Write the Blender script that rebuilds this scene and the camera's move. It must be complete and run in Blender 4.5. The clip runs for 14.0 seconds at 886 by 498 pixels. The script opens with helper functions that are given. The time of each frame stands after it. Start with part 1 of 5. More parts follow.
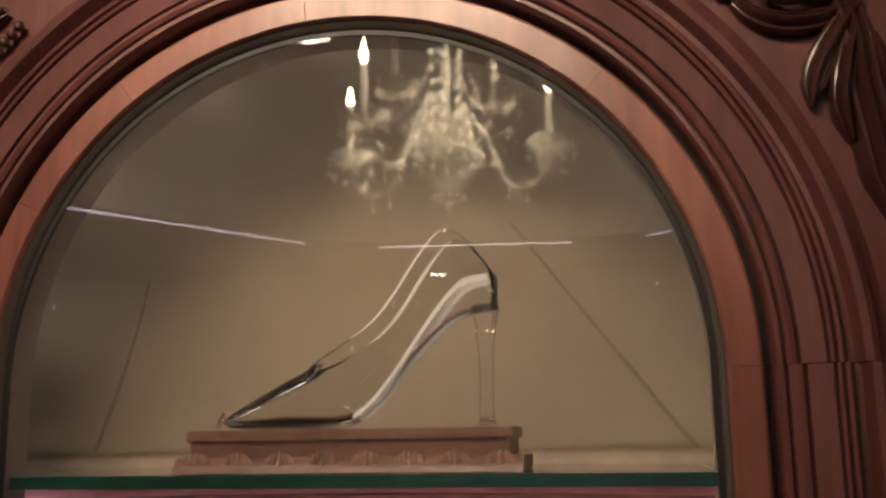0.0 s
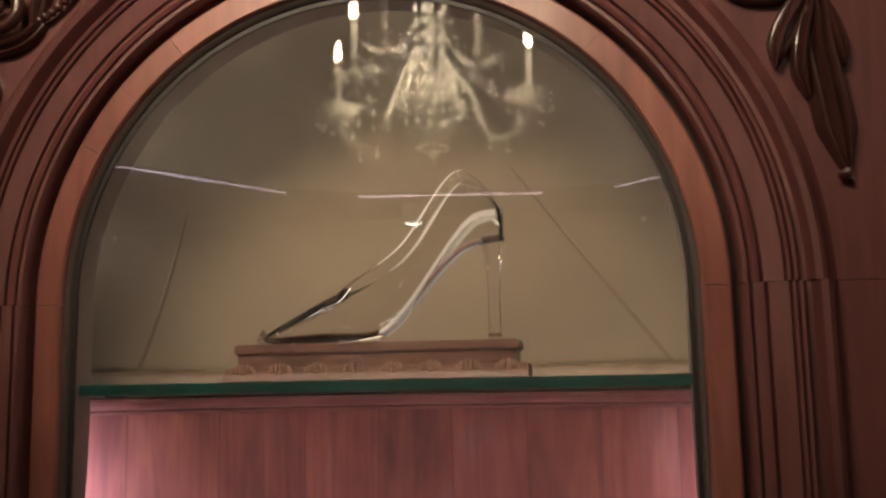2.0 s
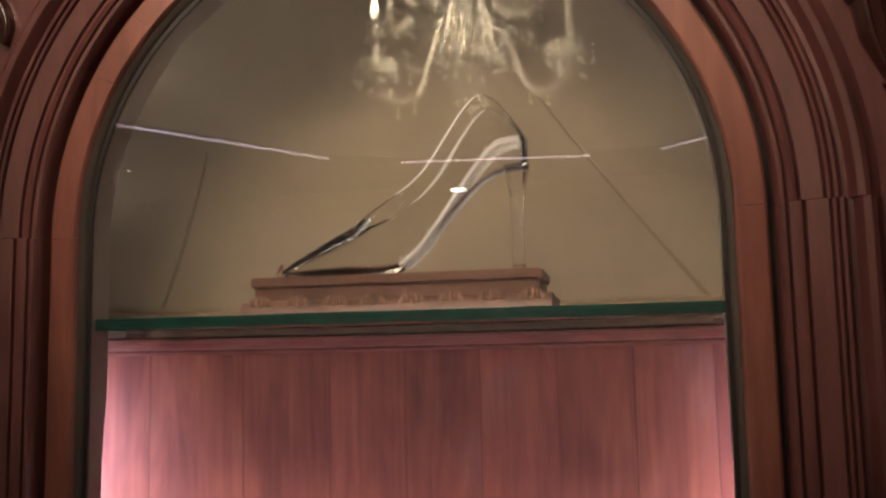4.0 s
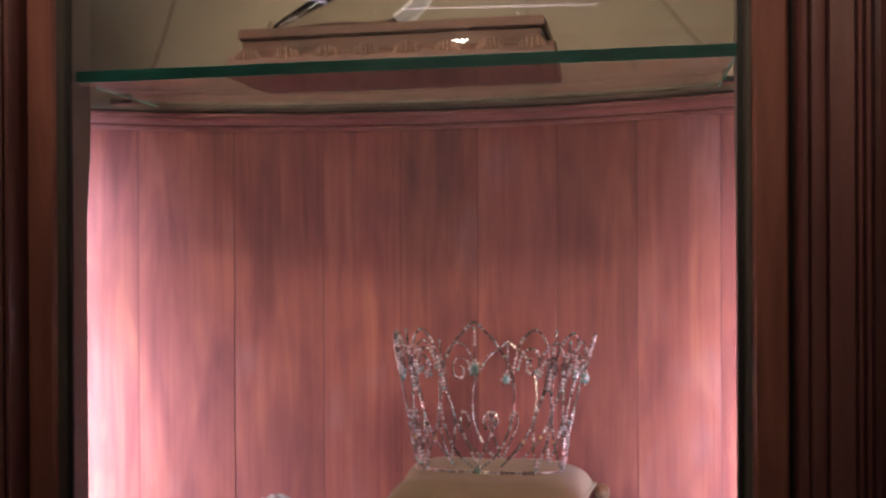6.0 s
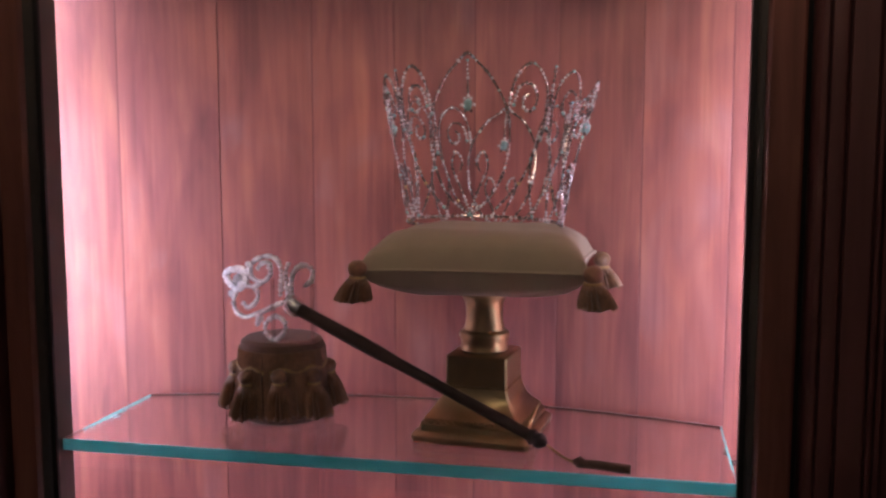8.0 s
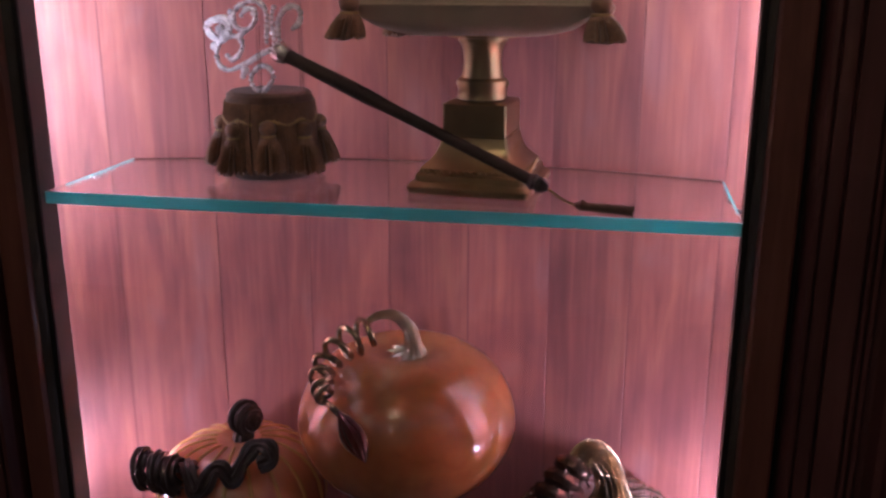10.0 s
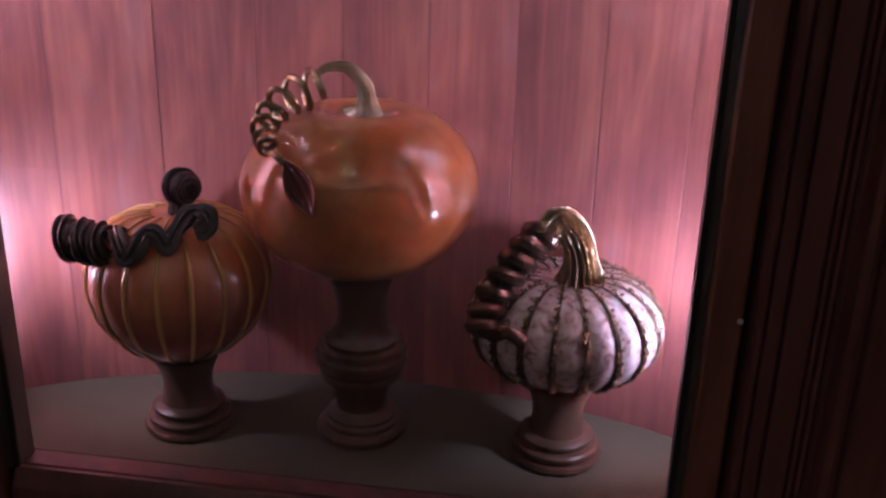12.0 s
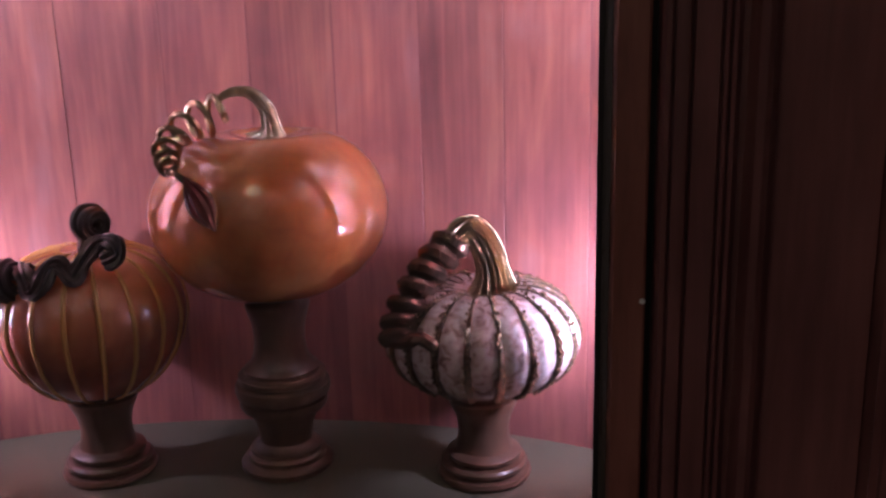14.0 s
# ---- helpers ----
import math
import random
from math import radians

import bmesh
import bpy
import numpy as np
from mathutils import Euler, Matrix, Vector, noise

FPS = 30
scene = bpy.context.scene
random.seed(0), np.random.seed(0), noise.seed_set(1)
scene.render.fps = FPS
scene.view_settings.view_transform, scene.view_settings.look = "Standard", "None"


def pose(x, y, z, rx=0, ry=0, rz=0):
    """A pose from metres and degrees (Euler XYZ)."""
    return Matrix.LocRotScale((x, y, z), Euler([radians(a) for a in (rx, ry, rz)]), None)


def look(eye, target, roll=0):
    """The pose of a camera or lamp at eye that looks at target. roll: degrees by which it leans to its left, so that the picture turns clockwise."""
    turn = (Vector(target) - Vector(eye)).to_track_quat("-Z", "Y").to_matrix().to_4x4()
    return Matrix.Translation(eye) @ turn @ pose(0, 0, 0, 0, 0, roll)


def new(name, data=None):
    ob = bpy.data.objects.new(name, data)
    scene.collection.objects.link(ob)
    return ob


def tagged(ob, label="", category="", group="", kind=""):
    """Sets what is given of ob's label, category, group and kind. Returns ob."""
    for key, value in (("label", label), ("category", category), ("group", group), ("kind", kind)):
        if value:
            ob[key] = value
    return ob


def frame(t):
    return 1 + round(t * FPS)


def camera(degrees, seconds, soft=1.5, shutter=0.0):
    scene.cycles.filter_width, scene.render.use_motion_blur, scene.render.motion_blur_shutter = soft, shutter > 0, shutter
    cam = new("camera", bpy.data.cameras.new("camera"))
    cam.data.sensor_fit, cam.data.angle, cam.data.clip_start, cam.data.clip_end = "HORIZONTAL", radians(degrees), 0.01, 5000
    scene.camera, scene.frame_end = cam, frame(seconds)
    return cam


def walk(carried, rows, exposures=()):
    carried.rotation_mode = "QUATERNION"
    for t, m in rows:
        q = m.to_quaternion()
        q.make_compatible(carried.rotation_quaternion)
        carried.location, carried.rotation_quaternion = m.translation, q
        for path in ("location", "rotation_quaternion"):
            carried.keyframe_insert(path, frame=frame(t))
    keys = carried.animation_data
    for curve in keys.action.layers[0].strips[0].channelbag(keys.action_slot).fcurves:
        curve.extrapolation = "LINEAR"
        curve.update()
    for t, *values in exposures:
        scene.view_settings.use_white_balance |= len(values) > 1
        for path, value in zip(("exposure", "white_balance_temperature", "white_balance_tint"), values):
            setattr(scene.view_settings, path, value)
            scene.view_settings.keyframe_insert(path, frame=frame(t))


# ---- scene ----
cam = camera(49.8, 14.0, 2.6)
PATH = [
    (0, (0.209, -0.718, 1.707), (-0.128, 1.219, 2.076), -0.9),
    (0.2, (0.173, -0.709, 1.709), (-0.131, 1.225, 2.118), -0.03),
    (0.5, (0.141, -0.702, 1.711), (-0.116, 1.233, 2.146), -0.3),
    (0.7, (0.136, -0.710, 1.711), (-0.107, 1.228, 2.142), -0.00),
    (1, (0.135, -0.743, 1.705), (-0.117, 1.196, 2.128), -0.4),
    (1.5, (0.16, -0.811, 1.674), (-0.143, 1.144, 1.968), -2.3),
    (1.7, (0.170, -0.829, 1.672), (-0.123, 1.126, 1.971), -0.95),
    (2, (0.179, -0.84, 1.671), (-0.082, 1.124, 1.944), -1.1),
    (4.5, (0.202, -0.784, 1.608), (-0.19, 1.167, 1.81), -1.1),
    (4.7, (0.202, -0.780, 1.598), (-0.190, 1.174, 1.768), -1.01),
    (5, (0.201, -0.774, 1.582), (-0.196, 1.181, 1.718), -1.0),
    (5.2, (0.199, -0.770, 1.570), (-0.184, 1.191, 1.662), -1.12),
    (5.5, (0.195, -0.765, 1.551), (-0.181, 1.198, 1.604), -0.9),
    (5.7, (0.196, -0.763, 1.538), (-0.184, 1.200, 1.582), -0.49),
    (6, (0.198, -0.757, 1.518), (-0.184, 1.206, 1.51), -0.3),
    (6.2, (0.197, -0.750, 1.505), (-0.187, 1.213, 1.466), 0.09),
    (6.5, (0.192, -0.739, 1.492), (-0.188, 1.222, 1.395), 0.2),
    (6.7, (0.190, -0.735, 1.490), (-0.193, 1.224, 1.367), 0.11),
    (7, (0.19, -0.732, 1.48), (-0.189, 1.225, 1.317), -0.3),
    (7.2, (0.209, -0.728, 1.45), (-0.216, 1.221, 1.309), -0.1),
    (9.5, (0.189, -0.696, 1.34), (-0.15, 1.213, 0.851), 0.1),
    (9.7, (0.188, -0.696, 1.327), (-0.160, 1.205, 0.812), -0.08),
    (10, (0.188, -0.695, 1.305), (-0.162, 1.195, 0.749), 0.1),
    (10.2, (0.188, -0.694, 1.290), (-0.158, 1.193, 0.725), 0.18),
    (10.5, (0.187, -0.69, 1.267), (-0.155, 1.191, 0.682), 0.3),
    (10.7, (0.187, -0.686, 1.250), (-0.149, 1.191, 0.645), 0.12),
    (11, (0.186, -0.678, 1.223), (-0.109, 1.212, 0.638), 1.1),
    (11.2, (0.184, -0.672, 1.207), (-0.111, 1.195, 0.555), 0.78),
    (11.5, (0.182, -0.666, 1.183), (-0.103, 1.197, 0.514), 0.9),
    (11.7, (0.183, -0.664, 1.166), (-0.078, 1.202, 0.495), 1.69),
    (12, (0.186, -0.662, 1.142), (-0.073, 1.191, 0.434), 1.6),
    (12.2, (0.186, -0.661, 1.127), (-0.073, 1.190, 0.416), 0.88),
    (12.5, (0.186, -0.66, 1.107), (-0.03, 1.192, 0.383), 1.3),
    (12.7, (0.188, -0.660, 1.093), (-0.008, 1.193, 0.367), 0.80),
    (13, (0.197, -0.66, 1.077), (0.026, 1.212, 0.396), -0.3),
    (13.2, (0.203, -0.660, 1.072), (0.048, 1.219, 0.407), -0.85),
    (13.5, (0.214, -0.663, 1.07), (0.082, 1.241, 0.472), -1.5),
    (13.7, (0.224, -0.669, 1.069), (0.099, 1.243, 0.493), -1.06),
    (14, (0.24, -0.682, 1.067), (0.035, 1.245, 0.572), -1.5),
]
walk(cam, [(t, look(eye, target, roll)) for t, eye, target, roll in PATH],
     [(0, 0.20, 6500, 10), (1, 0.10, 6480, 10), (2, 0.24, 6500, 10), (4.5, 0.24, 6450, 10), (5.5, 0.22, 6300, 10), (6.3, 0.05, 6200, 10), (7, -0.15, 6100, 10), (9.5, -0.06, 5800, 10), (11.5, 0.0, 5550, 10), (12.5, 0.28, 5500, 10), (13.2, 0.46, 5500, 10), (14, 0.6, 5550, 10)])

# ---- light ----
world = bpy.data.worlds.new("room_air")
scene.world = world
world.use_nodes = True
world.node_tree.nodes["Background"].inputs[0].default_value = (0.02, 0.017, 0.015, 1)
world.node_tree.nodes["Background"].inputs[1].default_value = 0.1


def area_lamp(name, eye, target, sx, sy, watts, colour, spread=180):
    d = bpy.data.lights.new(name, "AREA")
    d.shape, d.size, d.size_y, d.energy, d.color = "RECTANGLE", sx, sy, watts, colour
    d.spread = radians(spread)
    ob = new(name, d)
    ob.matrix_world = look(eye, target)
    return ob


# cool strips hidden behind both door jambs, from the floor of the case to just under the glass shelf
LED_COLOUR = (0.90, 0.91, 1.14)
for sx in (-1, 1):
    area_lamp("case_strip_light", (sx * 0.338, 0.0402, 1.11), (sx * 0.305, 0.35, 1.09), 0.012, 0.62, 2.05, LED_COLOUR, 160)
    # the top lamps of each strip wash the side boards alone
    area_lamp("case_strip_light", (sx * 0.338, 0.0402, 1.47), (sx * 0.395, 0.17, 1.46), 0.012, 0.26, 0.62, LED_COLOUR, 130)
    # diodes that face the side boards behind the jamb
    area_lamp("case_side_light", (sx * 0.340, 0.0402, 0.94), (sx * 0.430, 0.085, 0.93), 0.010, 0.36, 2.9, LED_COLOUR, 120)
    # the lowest lamp of each strip is the strongest
    area_lamp("case_spot_light", (sx * 0.338, 0.048, 0.82), (sx * 0.285, 0.14, 0.815), 0.014, 0.03, 0.56 if sx > 0 else 0.30, (0.93, 0.84, 1.14), 140)
# short strips behind the arch wash the dome
for deg in (12, 38, 64, 90, 116, 142, 168):
    ca, sa = math.cos(radians(deg)), math.sin(radians(deg))
    area_lamp("dome_strip_light", (0.302 * ca, 0.046, 1.747 + 0.302 * sa), (0.20 * ca, 0.16, 1.747 + 0.20 * sa), 0.135, 0.005, 0.042, (0.98, 0.90, 0.84), 170)
# warm light of the chandelier that falls on the upper part of the case
CHAND = Vector((-0.107, -1.18, 0.0))


def bulb_lamp(at, target, watts, degrees, blend, size, colour=(1.0, 0.78, 0.56)):
    d = bpy.data.lights.new("chandelier_fill", "SPOT")
    d.energy, d.color, d.shadow_soft_size = watts, colour, size
    d.spot_size, d.spot_blend = radians(degrees), blend
    new("chandelier_fill", d).matrix_world = look(at, target)


# a small warm spot behind the top of the arch, aimed at the slipper's back
def spot_lamp(name, at, target, watts, degrees, blend, size, colour):
    d = bpy.data.lights.new(name, "SPOT")
    d.energy, d.color, d.shadow_soft_size = watts, colour, size
    d.spot_size, d.spot_blend = radians(degrees), blend
    new(name, d).matrix_world = look(at, target)


spot_lamp("dome_spot_light", (-0.01, 0.060, 2.020), (-0.01, 0.205, 1.765), 0.095, 56, 0.25, 0.012, (1.0, 0.68, 0.40))
# three unseen spots added above the bulbs light the arch, four by the bulbs the crystals
ARMS = [radians(q) for q in (3.4, 55.5, 130.0, 183.4, 108.0)]
LIFTS = (0.0, 0.042, 0.032, 0.0, 0.070)
for bx, aim, watts, cone in ((-0.30, (-0.03, 0.0, 2.08), 30, 50), (0.09, (0.02, 0.0, 2.08), 26, 50), (0.0, (-0.03, 0.0, 2.08), 44, 22)):
    bulb_lamp((CHAND.x + bx, CHAND.y + 0.05, 2.66), aim, watts, cone, 0.9, 0.13)
for ba, watts in zip(ARMS[:4], (36.0, 50.0, 50.0, 36.0)):
    ux, uy = math.cos(ba), math.sin(ba)
    bulb_lamp((CHAND.x + 0.215 * ux, CHAND.y + 0.215 * uy + 0.02, 2.470), (CHAND.x, CHAND.y - 0.06, 2.33), watts, 126, 0.5, 0.022, (1.0, 0.86, 0.66))


# ---- materials ----


def material(name):
    m = bpy.data.materials.new(name)
    m.use_nodes = True
    return m, m.node_tree.nodes, m.node_tree.links, m.node_tree.nodes["Principled BSDF"]


def setp(b, **kw):
    for k, v in kw.items():
        key = k.replace("_", " ")
        b.inputs[key].default_value = v


def coords(nodes, links, scale, rot=(0, 0, 0)):
    tc = nodes.new("ShaderNodeTexCoord")
    mp = nodes.new("ShaderNodeMapping")
    mp.inputs["Scale"].default_value = scale
    mp.inputs["Rotation"].default_value = rot
    links.new(tc.outputs["Object"], mp.inputs["Vector"])
    return mp.outputs["Vector"]


def noise_tex(nodes, links, vec, scale, detail=4, rough=0.55, distort=0.0):
    n = nodes.new("ShaderNodeTexNoise")
    n.inputs["Scale"].default_value = scale
    n.inputs["Detail"].default_value = detail
    n.inputs["Roughness"].default_value = rough
    n.inputs["Distortion"].default_value = distort
    links.new(vec, n.inputs["Vector"])
    return n.outputs["Fac"]


def ramp(nodes, links, fac, stops):
    r = nodes.new("ShaderNodeValToRGB")
    e = r.color_ramp.elements
    while len(e) < len(stops):
        e.new(0.5)
    for el, (p, c) in zip(e, stops):
        el.position, el.color = p, (*c, 1)
    links.new(fac, r.inputs["Fac"])
    return r.outputs["Color"]


def mix(nodes, links, kind, fac, a, b):
    m = nodes.new("ShaderNodeMix")
    m.data_type, m.blend_type = "RGBA", kind
    if isinstance(fac, float):
        m.inputs["Factor"].default_value = fac
    else:
        links.new(fac, m.inputs["Factor"])
    for sock, v in ((m.inputs["A"], a), (m.inputs["B"], b)):
        if isinstance(v, tuple):
            sock.default_value = (*v, 1)
        else:
            links.new(v, sock)
    return m.outputs["Result"]


def bump(nodes, links, b, fac, strength, dist=0.002):
    n = nodes.new("ShaderNodeBump")
    n.inputs["Strength"].default_value, n.inputs["Distance"].default_value = strength, dist
    links.new(fac, n.inputs["Height"])
    links.new(n.outputs["Normal"], b.inputs["Normal"])


def rough_from(nodes, links, b, fac, lo, hi):
    r = nodes.new("ShaderNodeMapRange")
    r.inputs["To Min"].default_value, r.inputs["To Max"].default_value = lo, hi
    links.new(fac, r.inputs["Value"])
    links.new(r.outputs["Result"], b.inputs["Roughness"])


def varied(nodes, links, colour, amount):
    """Brightens or darkens a colour from object to object."""
    oi = nodes.new("ShaderNodeObjectInfo")
    r = nodes.new("ShaderNodeMapRange")
    r.inputs["To Min"].default_value, r.inputs["To Max"].default_value = 1 - amount, 1 + amount
    links.new(oi.outputs["Random"], r.inputs["Value"])
    vm = nodes.new("ShaderNodeVectorMath")
    vm.operation = "SCALE"
    links.new(colour, vm.inputs[0])
    links.new(r.outputs["Result"], vm.inputs["Scale"])
    return vm.outputs["Vector"]


def wood(name, dark, mid, light, rough=(0.25, 0.45), grain=(60, 60, 2.2), coat=0.0, vary=0.12, streak=0.5):
    m, n, l, b = material(name)
    v = coords(n, l, grain)
    fine = noise_tex(n, l, v, 2.2, 6, 0.6, 0.4)
    v2 = coords(n, l, (grain[0] * 0.16, grain[1] * 0.16, grain[2] * 0.45))
    broad = noise_tex(n, l, v2, 1.6, 3, 0.5, 0.8)
    c1 = ramp(n, l, fine, [(0.30, dark), (0.5, mid), (0.72, light)])
    c2 = ramp(n, l, broad, [(0.3, dark), (0.55, mid), (0.75, light)])
    c = mix(n, l, "MIX", streak, c1, c2)
    l.new(varied(n, l, c, vary), b.inputs["Base Color"])
    rough_from(n, l, b, broad, *rough)
    bump(n, l, b, fine, 0.12, 0.001)
    setp(b, Coat_Weight=coat, Coat_Roughness=0.12)
    return m




def board_material():
    """Hand-stained planks: soft upright smears, dark clouds and a lilac sheen painted in as pale patches."""
    m, n, l, b = material("mahogany_boards")
    oi = n.new("ShaderNodeObjectInfo")
    tc = n.new("ShaderNodeTexCoord")
    add = n.new("ShaderNodeVectorMath")
    add.operation = "ADD"
    sc = n.new("ShaderNodeVectorMath")
    sc.operation = "SCALE"
    cm = n.new("ShaderNodeCombineXYZ")
    l.new(oi.outputs["Random"], cm.inputs[2])
    l.new(cm.outputs[0], sc.inputs[0])
    sc.inputs["Scale"].default_value = 7.0
    l.new(tc.outputs["Object"], add.inputs[0])
    l.new(sc.outputs[0], add.inputs[1])

    def layer(scale, size, detail, distort):
        mp = n.new("ShaderNodeMapping")
        mp.inputs["Scale"].default_value = scale
        l.new(add.outputs[0], mp.inputs["Vector"])
        return noise_tex(n, l, mp.outputs["Vector"], size, detail, 0.55, distort)
    smear = layer((26, 26, 3.2), 1.5, 4, 1.2)
    cloud = layer((9, 9, 4.0), 1.6, 3, 0.6)
    grain = layer((170, 170, 3.5), 1.5, 5, 0.3)
    c1 = ramp(n, l, smear, [(0.26, (0.165, 0.049, 0.046)), (0.45, (0.29, 0.088, 0.076)), (0.60, (0.405, 0.131, 0.098)), (0.76, (0.56, 0.212, 0.132))])
    # the mauve last stop paints in the varnish's sheen
    c2 = ramp(n, l, cloud, [(0.28, (0.145, 0.053, 0.058)), (0.46, (0.26, 0.086, 0.083)), (0.58, (0.37, 0.120, 0.095)), (0.74, (0.39, 0.184, 0.190))])
    c3 = ramp(n, l, grain, [(0.3, (0.72, 0.70, 0.70)), (0.6, (1.0, 1.0, 1.0))])
    c = mix(n, l, "MULTIPLY", 0.6, mix(n, l, "MIX", 0.5, c1, c2), c3)
    l.new(varied(n, l, c, 0.13), b.inputs["Base Color"])
    rough_from(n, l, b, cloud, 0.34, 0.52)
    bump(n, l, b, grain, 0.10, 0.0008)
    setp(b, Coat_Weight=0.35, Coat_Roughness=0.25)
    return m


M_BOARD = board_material()
M_DOOR = wood("door_mahogany", (0.13, 0.045, 0.036), (0.23, 0.080, 0.062), (0.34, 0.13, 0.095), (0.3, 0.42), (30, 30, 3.0), 0.15, 0.14)
M_ARCHITRAVE = wood("moulding_mahogany", (0.085, 0.031, 0.031), (0.15, 0.053, 0.051), (0.22, 0.082, 0.075), (0.3, 0.42), (40, 40, 3.0), 0.15, 0.05)
# darker than the mouldings: the shade of deep relief is put into the colour
M_CARVE = wood("carved_mahogany", (0.030, 0.011, 0.010), (0.058, 0.020, 0.017), (0.090, 0.032, 0.027), (0.24, 0.36), (25, 25, 8), 0.3, 0.06)
M_LEDGE = wood("ledge_mahogany", (0.17, 0.055, 0.050), (0.27, 0.10, 0.09), (0.38, 0.16, 0.14), (0.3, 0.45), (4, 60, 60), 0.1, 0.05)
M_TURNED = wood("turned_walnut", (0.07, 0.035, 0.022), (0.12, 0.060, 0.038), (0.18, 0.092, 0.058), (0.30, 0.44), (30, 30, 10), 0.2, 0.10)
M_WAND = wood("dark_wand_wood", (0.018, 0.009, 0.008), (0.035, 0.017, 0.014), (0.06, 0.03, 0.024), (0.5, 0.65), (30, 30, 30), 0.0, 0.05)
M_WAND.node_tree.nodes["Principled BSDF"].inputs["Specular IOR Level"].default_value = 0.22


def plain(name, base, rough=0.5, metal=0.0, scale=30, spread=0.18, bumps=0.1, **kw):
    m, n, l, b = material(name)
    v = coords(n, l, (1, 1, 1))
    a = noise_tex(n, l, v, scale, 5, 0.6)
    c = noise_tex(n, l, v, scale * 0.17, 3, 0.5)
    lo = tuple(x * (1 - spread) for x in base)
    hi = tuple(min(1, x * (1 + spread)) for x in base)
    col = mix(n, l, "MIX", 0.5, ramp(n, l, a, [(0.3, lo), (0.7, hi)]), ramp(n, l, c, [(0.3, lo), (0.7, hi)]))
    l.new(col, b.inputs["Base Color"])
    setp(b, Metallic=metal, **kw)
    rough_from(n, l, b, a, rough * 0.85, rough * 1.15)
    if bumps:
        bump(n, l, b, a, bumps, 0.001)
    return m


def glass(name, colour=(1, 1, 1), rough=0.0, ior=1.5):
    m, n, l, b = material(name)
    setp(b, Base_Color=(*colour, 1), Roughness=rough, IOR=ior, Transmission_Weight=1.0)
    return m


def glow(name, colour, strength):
    m, n, l, b = material(name)
    setp(b, Base_Color=(*colour, 1), Emission_Color=(*colour, 1), Emission_Strength=strength)
    return m


M_DOME = plain("dome_plaster", (0.148, 0.118, 0.080), 0.6, 0, 11, 0.14, 0.05)
M_FILLER = plain("joint_filler", (0.20, 0.062, 0.056), 0.6)
M_BEAD = plain("dull_bronze_bead", (0.13, 0.092, 0.060), 0.5, 0.1, 60, 0.3, 0.2)
M_DOMESHADE = plain("dome_shade", (0.112, 0.088, 0.058), 0.7)
M_REVEAL = plain("grey_jamb_paint", (0.15, 0.122, 0.112), 0.5, 0, 40, 0.12, 0.05)
M_GLAZING = plain("grey_glazing_bead", (0.075, 0.058, 0.048), 0.5, 0, 50, 0.15, 0.05)
M_GASKET = plain("black_gasket", (0.012, 0.010, 0.010), 0.6)
M_FLOORCLOTH = plain("ivory_case_floor", (0.105, 0.086, 0.054), 0.75, 0, 60, 0.14, 0.1)
M_PANE = glass("door_pane_glass", ior=1.56)
M_SHELF = glass("shelf_glass", (0.965, 0.99, 0.985))
M_CRYSTAL = glass("slipper_glass", (1, 1, 1), 0.01, 1.5)


def cut_glass(name, shades, clear, rough):
    """Cut lead glass: part of the light goes through, the facets scatter and mirror the rest; each crystal's own shade
    paints in sparkle.
    """
    m, n, l, b = material(name)
    g = n.new("ShaderNodeNewGeometry")
    l.new(ramp(n, l, g.outputs["Random Per Island"], shades), b.inputs["Base Color"])
    setp(b, Roughness=rough, IOR=1.7, Specular_IOR_Level=0.9)
    t = n.new("ShaderNodeBsdfTransparent")
    mx = n.new("ShaderNodeMixShader")
    mx.inputs[0].default_value = 1 - clear
    l.new(t.outputs[0], mx.inputs[1])
    l.new(b.outputs[0], mx.inputs[2])
    l.new(mx.outputs[0], n["Material Output"].inputs["Surface"])
    return m


def thin_glass(name, ior, rough=0.02):
    """Blown glass: clear in the middle, mirroring more and more towards its edges."""
    m, n, l, b = material(name)
    t = n.new("ShaderNodeBsdfTransparent")
    t.inputs["Color"].default_value = (0.97, 0.97, 0.96, 1)
    g = n.new("ShaderNodeBsdfGlossy")
    g.inputs["Roughness"].default_value = rough
    f = n.new("ShaderNodeFresnel")
    f.inputs["IOR"].default_value = ior
    mx = n.new("ShaderNodeMixShader")
    l.new(f.outputs[0], mx.inputs[0])
    l.new(t.outputs[0], mx.inputs[1])
    l.new(g.outputs[0], mx.inputs[2])
    l.new(mx.outputs[0], n["Material Output"].inputs["Surface"])
    return m


M_BLOWN = thin_glass("blown_slipper_glass", 1.32)
# pale glass that paints in the slipper's white reflections
M_GLINTGLASS = cut_glass("white_glint_glass", [(0.0, (0.95, 0.95, 0.97)), (1.0, (0.95, 0.95, 0.97))], 0.62, 0.06)
M_BOWL = cut_glass("clear_bowl_crystal", [(0.0, (0.85, 0.79, 0.64)), (1.0, (0.95, 0.90, 0.76))], 0.90, 0.10)
M_PRISM = cut_glass("chandelier_crystal", [(0.0, (0.85, 0.79, 0.64)), (1.0, (0.95, 0.90, 0.76))], 0.66, 0.10)
# opaque pale crystals, their sparkle put into the colour
M_SPARK = cut_glass("chandelier_sparkle", [(0.0, (0.55, 0.50, 0.40)), (0.30, (0.75, 0.70, 0.56)), (0.50, (0.97, 0.93, 0.80)), (1.0, (1.0, 0.97, 0.88))], 0.0, 0.10)
M_ACRYLIC = glass("clear_acrylic", (1, 1, 1), 0.02, 1.45)
